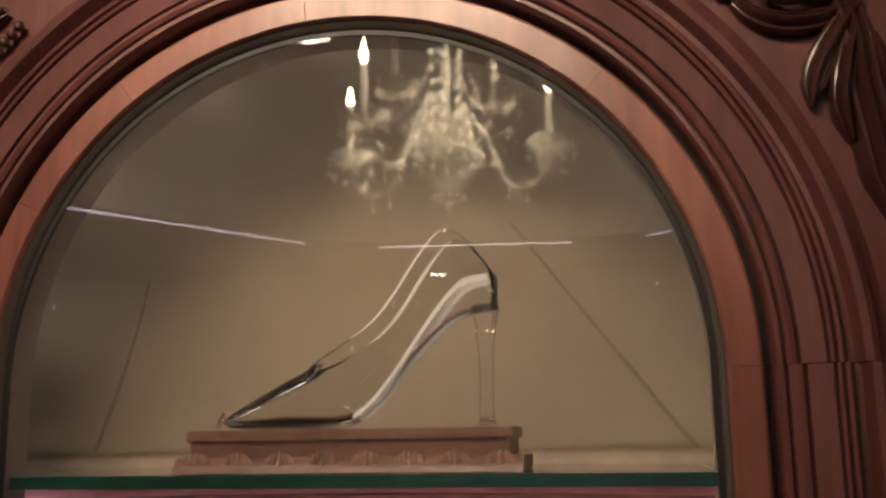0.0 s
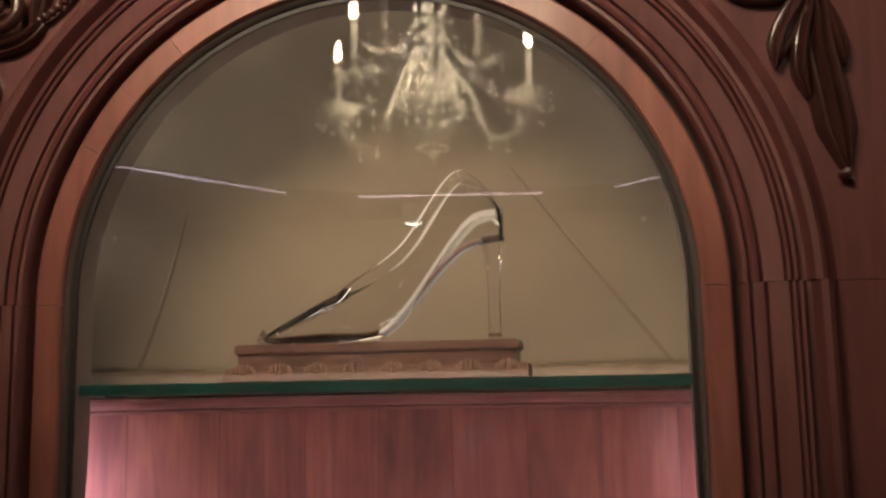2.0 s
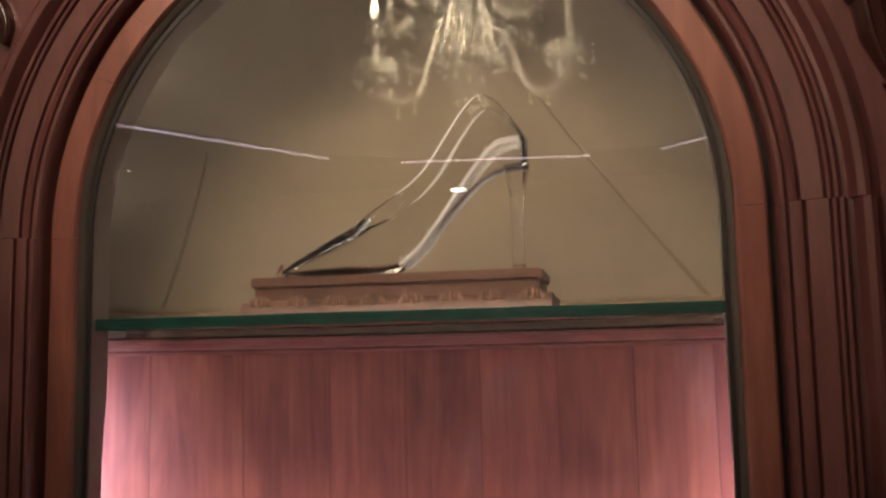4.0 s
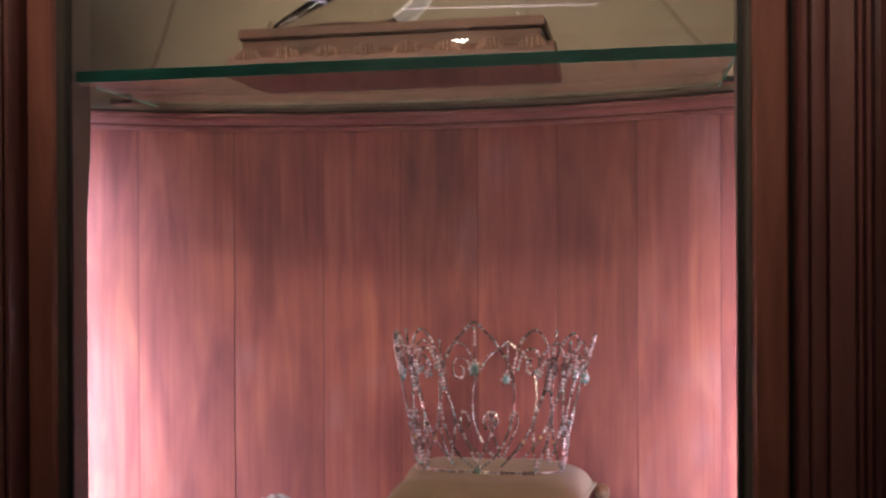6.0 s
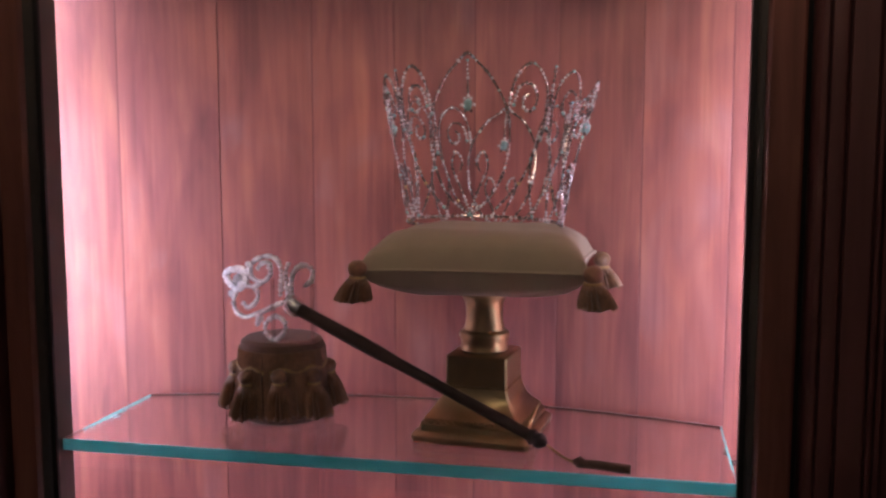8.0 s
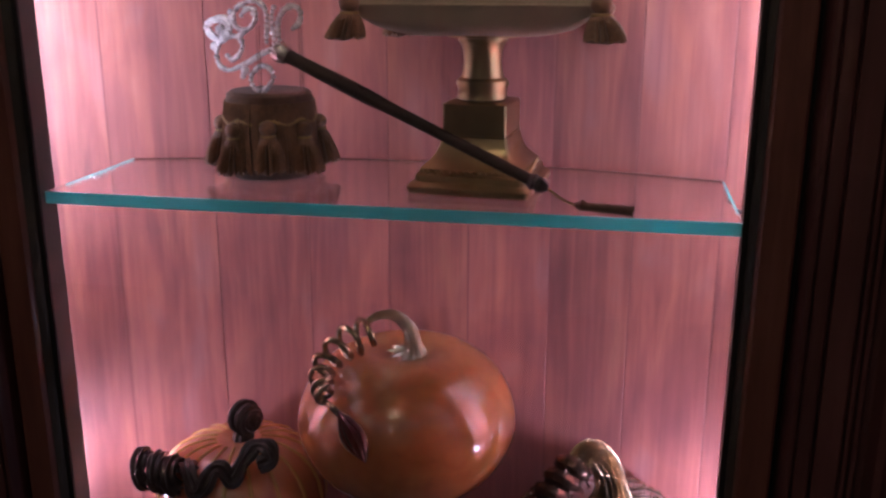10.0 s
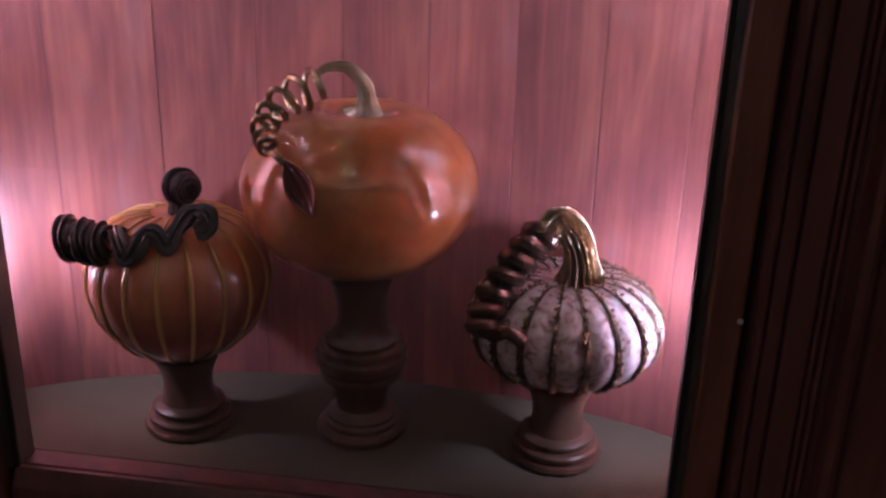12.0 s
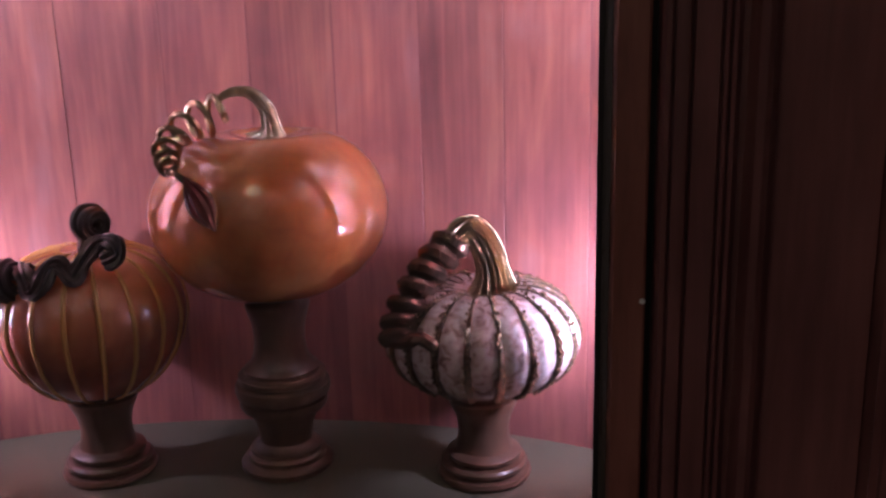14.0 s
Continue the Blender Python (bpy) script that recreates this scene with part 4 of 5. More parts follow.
def slipper():
    top = 1.7075
    y0, y1 = 0.030, 0.115
    t = thing("display_plinth", (-0.004, 0.072, 1.673), "carved brown wooden plinth on the upper glass shelf", "plinth")
    part("top_slab", box(-0.137, 0.131, y0, y1, 1.698, top, 0.0015), M_PLINTH, t)
    part("body", box(-0.134, 0.128, y0 + 0.003, y1 - 0.003, 1.684, 1.698, 0.001), M_PLINTH, t)
    bm = bmesh.new()
    pr = [(0.0, 1.686), (-0.003, 1.684), (-0.009, 1.678), (-0.010, 1.6735), (0.02, 1.6735), (0.02, 1.686)]
    rows = [[(x0, y0 + 0.003 + o, z) for o, z in pr] for x0 in (-0.145, 0.139)]
    bm, vs = grid(rows, False, True, bm)
    cap(bm, vs[0])
    cap(bm, vs[1])
    box(-0.145, 0.139, y0 + 0.02, y1 + 0.006, 1.6735, 1.685, 0.001, bm)
    part("foot_moulding", bm, M_PLINTH, t)
    for k in range(8):
        bm = bmesh.new()
        cx = -0.127 + 0.0355 * k
        for j in range(-3, 4):
            a = j * 0.42
            ico((cx + 0.0105 * math.sin(a), y0 - 0.0018, 1.6795 + 0.0070 * math.cos(a) - 0.003), 0.0048, bm, 2, (0.55, 0.50, 1.5))
        ico((cx, y0 - 0.0032, 1.6785), 0.0040, bm, 2, (0.8, 0.6, 1.3))
        part("carved_leaf", bm, M_CARVING, t)

    t = thing("glass_slipper", (0.0, 0.072, top), "clear glass high-heeled slipper on a carved plinth", "shoe")
    yc = 0.072
    # station: x, underside z, top z, half width, half angle that is open at the top
    st = [(-0.122, 1.7135, 1.7150, 0.002, 0), (-0.118, 1.7105, 1.7185, 0.008, 0), (-0.108, 1.7090, 1.7245, 0.0145, 0), (-0.092, 1.7085, 1.7330, 0.021, 0),
          (-0.074, 1.7085, 1.7425, 0.0265, 0), (-0.056, 1.7085, 1.7520, 0.0300, 0), (-0.046, 1.7085, 1.7565, 0.0315, 4), (-0.036, 1.7085, 1.7610, 0.0325, 38),
          (-0.020, 1.7090, 1.7690, 0.0325, 60), (-0.004, 1.7120, 1.7790, 0.0310, 72), (0.012, 1.7220, 1.7890, 0.0290, 78), (0.028, 1.7390, 1.8060, 0.0270, 80),
          (0.044, 1.7580, 1.8310, 0.0262, 82), (0.060, 1.7765, 1.8560, 0.0262, 82), (0.076, 1.7920, 1.8725, 0.0262, 82), (0.090, 1.7990, 1.8660, 0.0250, 80), (0.102, 1.8015, 1.8520, 0.0215, 78), (0.111, 1.8030, 1.8400, 0.0150, 78), (0.1175, 1.8050, 1.8310, 0.0060, 78)]
    keys = np.array(st)
    k = np.arange(len(st))
    fine = np.linspace(0, len(st) - 1, 54)
    cols = []
    for c in range(5):
        line = np.interp(fine, k, keys[:, c])
        soft = np.convolve(np.pad(line, 2, mode="edge"), [0.1, 0.22, 0.36, 0.22, 0.1], mode="valid")
        cols.append(soft if c < 4 else line)
    rows = []
    for x, zb, zt, w, op in zip(*cols):
        a0 = radians(op)
        row = []
        h = (zt - zb) / (1 + math.cos(a0))
        zc = zb + h
        for j in range(33):
            a = a0 + (2 * math.pi - 2 * a0) * j / 32
            sy = math.copysign(abs(math.sin(a)) ** 0.8, math.sin(a))
            row.append((x, yc + w * sy, zc + h * math.cos(a)))
        rows.append(row)
    bm, vs = grid(rows)
    bmesh.ops.remove_doubles(bm, verts=bm.verts, dist=1e-5)
    ob = part("upper", bm, M_BLOWN, t, shadow=False)
    so = ob.modifiers.new("thickness", "SOLIDIFY")
    so.thickness, so.offset = 0.0030, -1
    # the throat's two edges, whitened as painted glints; they thin out towards the vamp and the back
    for side in (0, -1):
        edge = [Vector(r[side]) for r in rows[27:42]]
        n = len(edge)
        part("rim", tube(edge, [0.0003 + (0.0014 if side == 0 else 0.0008) * math.sin(math.pi * (k + 1) / (n + 1)) for k in range(n)], 10), M_GLINTGLASS, t, "throat edge whitened as a glint", shadow=False)
    # the insole is whitened too, for the broad reflection up the arch
    top_rows, low_rows = [], []
    for x, zb, zt, w, op in list(zip(*cols))[27:51]:
        f = max(0.0, min(1.0, (x + 0.02) / 0.11))
        z = zb + 0.004 + 0.026 * f * f
        top_rows.append([(x, yc + w * 0.74 * q, z - 0.0025 * (1 - abs(q))) for q in (-1, -0.5, 0, 0.5, 1)])
        thick = 0.0030 + 0.0026 * f
        low_rows.append([(x, yc + w * 0.74 * q, z - thick) for q in (1, 0.5, 0, -0.5, -1)])
    bm, vs = grid([a + b for a, b in zip(top_rows, low_rows)], False, True)
    cap(bm, vs[0])
    cap(bm, vs[-1])
    part("insole", bm, M_GLINTGLASS, t, shadow=False)
    bm = lathe([(0.0068, 0.0), (0.0072, 0.003), (0.0060, 0.007), (0.0056, 0.030), (0.0062, 0.060), (0.0085, 0.082), (0.0115, 0.096), (0.012, 0.100)], (0.1065, yc, top), 12)
    part("heel", bm, M_CRYSTAL, t, smooth=False, shadow=False)
    # solid glass of the pointed vamp, thickest under the throat
    ridge = smooth_path([(-0.119, yc, 1.7145), (-0.100, yc, 1.7275), (-0.080, yc, 1.7385), (-0.060, yc, 1.7490), (-0.046, yc, 1.7560), (-0.034, yc - 0.004, 1.7620)], 6)
    n = len(ridge)
    part("vamp_ridge", tube(ridge, [0.0004 + 0.0013 * math.sin(math.pi * 0.5 * min(1.0, k / (n - 7))) * (1.0 if k < n - 6 else 1 - 0.13 * (k - n + 6)) for k in range(n)], 12), M_CRYSTAL, t, "thick clear glass ridge of the vamp", shadow=False)
    sole = smooth_path([(-0.116, yc, 1.7095), (-0.080, yc, 1.7088), (-0.030, yc, 1.7090), (-0.008, yc, 1.7115), (0.012, yc, 1.7235), (0.030, yc, 1.7430), (0.050, yc, 1.7660)], 6)
    n = len(sole)
    part("sole", tube(sole, [0.0004 + 0.0010 * math.sin(math.pi * k / (n - 1)) for k in range(n)], 10), M_CRYSTAL, t, "solid glass sole", shadow=False)
    part("toe_block", lathe([(0.006, 0.0), (0.0065, 0.003), (0.004, 0.010), (0.001, 0.016)], (-0.122, yc, top), 14), M_CRYSTAL, t, "small glass toe block", shadow=False)


slipper()


def tassel(name, at, parent, length, r, lean=(0, 0), mat=None):
    """A knotted head over a skirt of loose strands."""
    x, y, z = at
    bm = bmesh.new()
    ico((x, y, z), r * 0.62, bm, 2, (1, 1, 0.9))
    segs = 40
    rows = []
    for i in range(8):
        f = i / 7
        rr = r * (0.40 + 0.60 * f ** 0.55)
        ox, oy = lean[0] * f, lean[1] * f
        row = []
        for k in range(segs):
            a = 2 * math.pi * k / segs
            q = rr * (1 + (0.16 if k % 2 else -0.16) * min(1, f * 2) + 0.10 * math.sin(k * 2.7) * f)
            row.append((x + ox + q * math.cos(a), y + oy + q * math.sin(a), z - r * 0.45 - length * f * (1 + 0.05 * ((k * 7) % 5 - 2) * (f > 0.9))))
        rows.append(row)
    bm, vs = grid(rows, False, True, bm)
    cap(bm, vs[-1])
    ob = part(name, bm, mat or M_TASSEL, parent)
    part("tassel_band", tube([(x + r * 0.47 * math.cos(a), y + r * 0.47 * math.sin(a), z - r * 0.5) for a in np.linspace(0, 2 * math.pi, 17)[:-1]], r * 0.10, 6, None, True), M_CORD, ob)
    return ob


def crown_group():
    cx, cy = 0.073, 0.108
    z0 = 1.129
    t = thing("brass_pedestal", (cx, cy, z0), "square-footed aged brass pedestal on the middle glass shelf", "pedestal")

    def square(levels, rot=-6):
        rows = []
        for h, z in levels:
            row = []
            for sx, sy in ((-1, -1), (1, -1), (1, 1), (-1, 1)):
                # corners a little rounded
                for dx, dy in (((0.06, 0), (0, 0.06)) if sx * sy < 0 else ((0, 0.06), (0.06, 0))):
                    px, py = sx * h * (1 - dx), sy * h * (1 - dy)
                    a = radians(rot)
                    row.append((cx + px * math.cos(a) - py * math.sin(a), cy + px * math.sin(a) + py * math.cos(a), z))
            rows.append(row)
        b, v = grid(rows, False, True)
        cap(b, v[0])
        cap(b, v[-1])
        return b
    part("base", square([(0.050, z0), (0.0515, z0 + 0.002), (0.0515, z0 + 0.006), (0.049, z0 + 0.009), (0.046, z0 + 0.010), (0.0455, z0 + 0.015), (0.043, z0 + 0.017), (0.0425, z0 + 0.020), (0.037, z0 + 0.025), (0.032, z0 + 0.031), (0.029, z0 + 0.038), (0.0275, z0 + 0.045), (0.0285, z0 + 0.0465)]), M_BRASS, t)
    bm = bmesh.new()
    for k in range(14):
        f = (k + 0.5) / 14 * 2 - 1
        for s in (-1, 1):
            ico((cx + 0.041 * f, cy + s * 0.0445, z0 + 0.0185), 0.0022, bm, 1)
            ico((cx + s * 0.0445, cy + 0.041 * f, z0 + 0.0185), 0.0022, bm, 1)
    part("bead_border", bm, M_BRASS, t)
    part("block", square([(0.0270, z0 + 0.0465), (0.0270, z0 + 0.072), (0.0245, z0 + 0.0735)]), M_BRASS, t)
    part("column", lathe([(0.0185, 0.0735), (0.0215, 0.075), (0.0205, 0.078), (0.0205, 0.083), (0.0222, 0.0865), (0.0215, 0.090), (0.0180, 0.0925), (0.0165, 0.098), (0.0158, 0.106), (0.0165, 0.114), (0.0180, 0.119), (0.0205, 0.122), (0.0205, 0.1245), (0.030, 0.1255), (0.030, 0.1275)], (cx, cy, z0), 40), M_BRASS, t)

    # pillow
    zb = z0 + 0.1275
    p = thing("pillow", (cx, cy, zb), "ivory velvet pillow with bronze corner tassels on a brass pedestal", "pillow")
    H = 0.095
    hd = 0.086
    n = 33
    rot = radians(2)

    def skin(sign):
        rows = []
        for i in range(n):
            u = -1 + 2 * i / (n - 1)
            row = []
            for j in range(n):
                v = -1 + 2 * j / (n - 1)
                pinch = 1 - 0.10 * (1 - v * v) * abs(u) ** 3
                pinch2 = 1 - 0.10 * (1 - u * u) * abs(v) ** 3
                hgt = ((1 - u ** 4) * (1 - v ** 4)) ** 0.44
                wr = noise.noise(Vector((u * 3.1, v * 3.1, sign * 2.0))) * 0.0022 * (abs(u) + abs(v))
                zz = zb + 0.0255 + sign * (0.0325 if sign > 0 else 0.0255) * hgt + wr * (1 if sign > 0 else 0.4) * min(1, hgt * 3)
                if sign > 0:
                    zz -= 0.004 * math.exp(-((u * u + v * v) / 0.35))
                x, y = u * H * pinch, v * hd * pinch2
                row.append((cx + x * math.cos(rot) - y * math.sin(rot), cy + x * math.sin(rot) + y * math.cos(rot), zz))
            rows.append(row)
        return rows
    bm, _ = grid(skin(1))
    grid(skin(-1), bm=bm)
    bmesh.ops.remove_doubles(bm, verts=bm.verts, dist=1e-5)
    body = part("cushion", bm, M_VELVET, p)
    edge = []
    for u, v in [(-1 + 2 * i / 16, -1) for i in range(16)] + [(1, -1 + 2 * i / 16) for i in range(16)] + [(1 - 2 * i / 16, 1) for i in range(16)] + [(-1, 1 - 2 * i / 16) for i in range(16)]:
        x, y = u * H * (1 - 0.10 * (1 - v * v) * abs(u) ** 3), v * hd * (1 - 0.10 * (1 - u * u) * abs(v) ** 3)
        edge.append((cx + x * math.cos(rot) - y * math.sin(rot), cy + x * math.sin(rot) + y * math.cos(rot), zb + 0.0255))
    part("piping", tube(edge, 0.0018, 6, None, True), M_VELVET, p)
    for sx in (-1, 1):
        for sy in (-1, 1):
            front = sy < 0
            tassel("tassel", (cx + sx * (H + (0.003 if sx > 0 else -0.006)), cy + sy * (hd + 0.002), zb + (0.0265 if front else 0.018)), p, 0.019, 0.0135, (sx * 0.004, sy * 0.002))

    # crown
    zr = zb + 0.0535
    c = thing("crown", (cx, cy, zr), "silver rhinestone crown of pointed loops on an ivory pillow", "crown")
    RB, RT, HT = 0.0665, 0.0925, 0.113

    def on(theta, h, out=0.0):
        r = RB + (RT - RB) * (h / HT) + out
        # leans back into the soft pillow
        u, w = -r * math.cos(theta), h
        return Vector((cx + r * math.sin(theta), cy + u * 0.985 + w * 0.17, zr + 0.003 + w * 0.985 - u * 0.17))

    def jewel(name, pts, wire, stone, step, closed=False):
        q = smooth_path(pts, 7, closed)
        bm = bmesh.new()
        w = part(name, tube(q, wire, 5, None, closed), M_CROWNWIRE, c)
        beads(q + ([q[0]] if closed else []), stone * 0.80, step * 0.86, bm, 0.5)
        part("stones", bm, M_STONE, w, smooth=False)
    ringp = [on(a, 0.001) for a in np.linspace(0, 2 * math.pi, 49)[:-1]]
    jewel("band", ringp, 0.0012, 0.0023, 0.0046, True)
    for k in range(4):
        a = math.pi / 2 * k - 0.03
        tall = 0.127 if k == 0 else 0.124
        for s in (-1, 1):
            # pointed almond loop
            jewel("loop", [on(a, 0.002), on(a + s * 0.26, 0.018), on(a + s * 0.40, 0.046), on(a + s * 0.38, 0.080), on(a + s * 0.22, 0.106), on(a + s * 0.08, tall - 0.007), on(a, tall)], 0.0010, 0.0020, 0.0043)
            # arch that springs from the loop, with a rosette under it
            jewel("arch", [on(a + s * 0.37, 0.082), on(a + s * 0.42, 0.108), on(a + s * 0.56, 0.121), on(a + s * 0.72, 0.106), on(a + s * 0.74, 0.075), on(a + s * 0.60, 0.034), on(a + s * 0.30, 0.006)], 0.0009, 0.0020, 0.0043)
            jewel("rosette", [on(a + s * 0.42, 0.088), on(a + s * 0.46, 0.102), on(a + s * 0.57, 0.105), on(a + s * 0.64, 0.095), on(a + s * 0.60, 0.085), on(a + s * 0.52, 0.086), on(a + s * 0.51, 0.094), on(a + s * 0.56, 0.097)], 0.0008, 0.0021, 0.0042)
            jewel("inner_scroll", [on(a, 0.004, -0.003), on(a + s * 0.10, 0.022, -0.003), on(a + s * 0.20, 0.040, -0.003), on(a + s * 0.15, 0.052, -0.003), on(a + s * 0.08, 0.044, -0.003), on(a + s * 0.12, 0.036, -0.003)], 0.0008, 0.0019, 0.0040)
        jewel("drop", [on(a, tall - 0.006, -0.001), on(a, tall - 0.020, -0.001), on(a, tall - 0.034, -0.001)], 0.0005, 0.0018, 0.0040)
        bm = bmesh.new()
        ico(on(a, tall - 0.040), 0.0042, bm, 1, (1, 1, 1.3))
        for j in range(6):
            b = j * math.pi / 3
            ico(on(a + 0.06 * math.cos(b), tall - 0.040 + 0.0055 * math.sin(b)), 0.0015, bm, 1)
        part("pendant", bm, M_STONE, c, smooth=False)
        # small almond and spire between two loops
        m = a + math.pi / 4
        for s in (-1, 1):
            jewel("small_loop", [on(m, 0.003), on(m + s * 0.09, 0.024), on(m + s * 0.12, 0.048), on(m + s * 0.05, 0.066), on(m, 0.073)], 0.0009, 0.0020, 0.0042)
        jewel("spire", [on(m, 0.073), on(m, 0.095), on(m, 0.122)], 0.0008, 0.0022, 0.0044)


crown_group()


def wand_group():
    px, py, z0 = -0.119, 0.116, 1.129
    t = thing("pouf", (px, py, z0), "brown velvet stool-shaped stand fringed with silk tassels", "stand")
    part("drum", lathe([(0.037, 0.004), (0.0395, 0.012), (0.0392, 0.040), (0.0388, 0.066), (0.0375, 0.0735), (0.034, 0.0765), (0.010, 0.077)], (px, py, z0), 40), M_POUF, t)
    part("foot", lathe([(0.034, 0.0), (0.036, 0.002), (0.036, 0.005)], (px, py, z0), 32), M_POUF, t)
    part("braid", tube([(px + 0.0402 * math.cos(a), py + 0.0402 * math.sin(a), z0 + 0.052 + 0.002 * math.sin(9 * a)) for a in np.linspace(0, 2 * math.pi, 73)[:-1]], 0.0022, 6, None, True), M_CORD, t)
    for k in range(8):
        a = 2 * math.pi * k / 8 + 0.30
        tassel("tassel", (px + 0.0425 * math.cos(a), py + 0.0425 * math.sin(a), z0 + 0.048 - 0.003 * (k % 2)), t, 0.030, 0.0125, (0.004 * math.cos(a), 0.004 * math.sin(a)))
    bm = bmesh.new()
    for k in range(150):
        a = 2 * math.pi * k / 150 + 0.02 * random.random()
        r0, r1 = 0.0392, 0.0415 + 0.003 * random.random()
        ln = 0.030 + 0.006 * random.random()
        tube([(px + r0 * math.cos(a), py + r0 * math.sin(a), z0 + 0.068), (px + 0.5 * (r0 + r1) * math.cos(a), py + 0.5 * (r0 + r1) * math.sin(a), z0 + 0.050), (px + r1 * math.cos(a + 0.03), py + r1 * math.sin(a + 0.03), z0 + 0.043 - ln)], 0.0011, 4, bm)
    tagged(part("fringe", bm, M_TASSEL, t), kind="stuff")

    def hp(cxp, cyp):
        """Lays the head's drawing in the upright plane of the wand."""
        x = -0.1951 + cxp * 0.000771
        z = 1.2656 + cxp * 0.000182 - cyp * 0.000545
        return Vector((x, 0.135 - (x + 0.178) * 0.70, z))
    a, b = Vector((-0.0905, 0.0730, 1.2412)), Vector((0.1365, 0.027, 1.1455))
    w = thing("wand", tuple(a), "dark wooden wand with a rhinestone scroll head and silk tassel", "wand")
    pth = [a.lerp(b, f) for f in np.linspace(0, 0.94, 12)]
    part("shaft", tube(pth, [0.0060, 0.0056, 0.0060, 0.0063, 0.0062, 0.0050, 0.0048, 0.0047, 0.0047, 0.0047, 0.0047, 0.0046], 14), M_WAND, w)
    bm = tube([a.lerp(b, f) for f in (-0.02, 0.0, 0.02, 0.03)], [0.0075, 0.0085, 0.0078, 0.0065], 14)
    beads([a.lerp(b, -0.01) + Vector((0.008 * math.cos(q), 0, 0.008 * math.sin(q))) for q in np.linspace(0, 6.28, 20)], 0.0016, 0.004, bm)
    part("collar", bm, M_SILVER, w)
    bm = tube([a.lerp(b, f) for f in (0.935, 0.95, 0.96, 0.97, 0.985, 1.0)], [0.0052, 0.0072, 0.0056, 0.0068, 0.0058, 0.002], 14)
    part("ferrule", bm, M_BLACKGLASS, w)
    cord = smooth_path([b, (0.148, 0.0235, 1.1385), (0.158, 0.022, 1.1345)], 6)
    bm = tube(cord, 0.0010, 6)
    part("cord", bm, M_CORD, w)
    tp = [Vector((0.158, 0.022, 1.1345)), Vector((0.163, 0.0215, 1.135)), Vector((0.167, 0.021, 1.134)), Vector((0.172, 0.0205, 1.134)), Vector((0.186, 0.0195, 1.1335)), Vector((0.202, 0.0180, 1.1325))]
    part("tassel", tube(tp, [0.002, 0.0048, 0.0030, 0.0036, 0.0036, 0.0040], 12), M_POUF, w, "brown silk tassel")
    draw = [
        ([(12, 18), (25, 10), (48, 14), (55, 35), (42, 48), (22, 38)], True),
        ([(17, 20), (28, 14), (45, 20), (50, 34), (41, 44), (26, 36)], True),
        ([(113, 68), (115, 30), (108, 10), (90, 0), (68, 4), (60, 20), (66, 34), (82, 42), (96, 32), (97, 16), (84, 10), (74, 18)], False),
        ([(100, 88), (70, 95), (50, 98), (34, 88), (28, 70), (34, 52), (50, 44), (68, 50), (74, 65), (66, 78), (54, 82), (46, 72)], False),
        ([(78, 95), (100, 86), (120, 82), (137, 88)], False),
        ([(102, 103), (118, 112), (120, 128), (104, 142), (88, 132), (86, 114)], True),
        ([(128, 82), (123, 55), (123, 30), (128, 18)], False),
        ([(134, 78), (131, 50), (138, 32), (152, 26), (165, 36), (163, 53), (152, 60)], False)]
    for pts, closed in draw:
        q = smooth_path([hp(*p) for p in pts], 7, closed)
        wire = part("scroll", tube(q, 0.0012, 5, None, closed), M_SILVER, w)
        bm = bmesh.new()
        beads(q + ([q[0]] if closed else []), 0.0027, 0.0044, bm, 0.3)
        part("stones", bm, M_PAVE, wire, smooth=False)
    bm = bmesh.new()
    for qx, qy, r in ((38, 30, 0.0060), (45, 42, 0.0055), (26, 54, 0.0050), (34, 48, 0.0040), (57, 8, 0.0035), (58, 18, 0.0045), (70, 48, 0.0035), (76, 44, 0.0035), (76, 104, 0.0045), (72, 112, 0.0030), (94, 20, 0.0028)):
        ico(hp(qx, qy), r, bm, 1, (1, 0.6, 1))
    part("jewel", bm, M_PAVE, w, smooth=False)
    s = thing("wand_rest", (px, py, z0 + 0.077), "clear acrylic rest under the wand on the pouf", "stand")
    bm = bmesh.new()
    for x in (-0.1156, -0.0785):
        box(x - 0.0008, x + 0.0008, 0.0850, 0.0885, z0 + 0.0775, 1.262, 0.0, bm)
    box(-0.118, -0.076, 0.0850, 0.0885, z0 + 0.0772, z0 + 0.0784, 0.0, bm)
    part("upright", bm, M_ACRYLIC, s, smooth=False, shadow=False)


wand_group()


def turned_stand(at, profile, label):
    t = thing("turned_stand", at, label, "stand", "pumpkin stands")
    part("turning", lathe(profile, at, 56), M_TURNED, t)
    return t


def pumpkin_body(at, R, h, n, lobe, sharp, dip, low, skew=0.0, segs=144, rings=48):
    """A ribbed gourd: at is its centre."""
    x0, y0, z0 = at
    rows = []
    for i in range(rings + 1):
        f = i / rings
        b = -math.pi / 2 + math.pi * f
        row = []
        for k in range(segs):
            a = 2 * math.pi * k / segs
            g = abs(math.cos(n * a / 2)) ** sharp
            r = math.cos(b)
            r = max(0.0, r) ** 0.86
            zz = math.sin(b)
            shape = 1 - lobe * (1 - g) * (r ** 0.6)
            rr = R * r * shape * (1 + skew * zz * 0.5 if zz < 0 else 1)
            z = h * zz
            z -= dip * math.exp(-(r / 0.34) ** 2) * (1 if zz > 0 else 0)
            z += low * math.exp(-(r / 0.34) ** 2) * (1 if zz < 0 else 0)
            row.append((x0 + rr * math.cos(a), y0 + rr * math.sin(a), z0 + z))
        rows.append(row)
    bm, vs = grid(rows, False, True)
    bmesh.ops.remove_doubles(bm, verts=bm.verts, dist=1e-6)
    return bm, rows


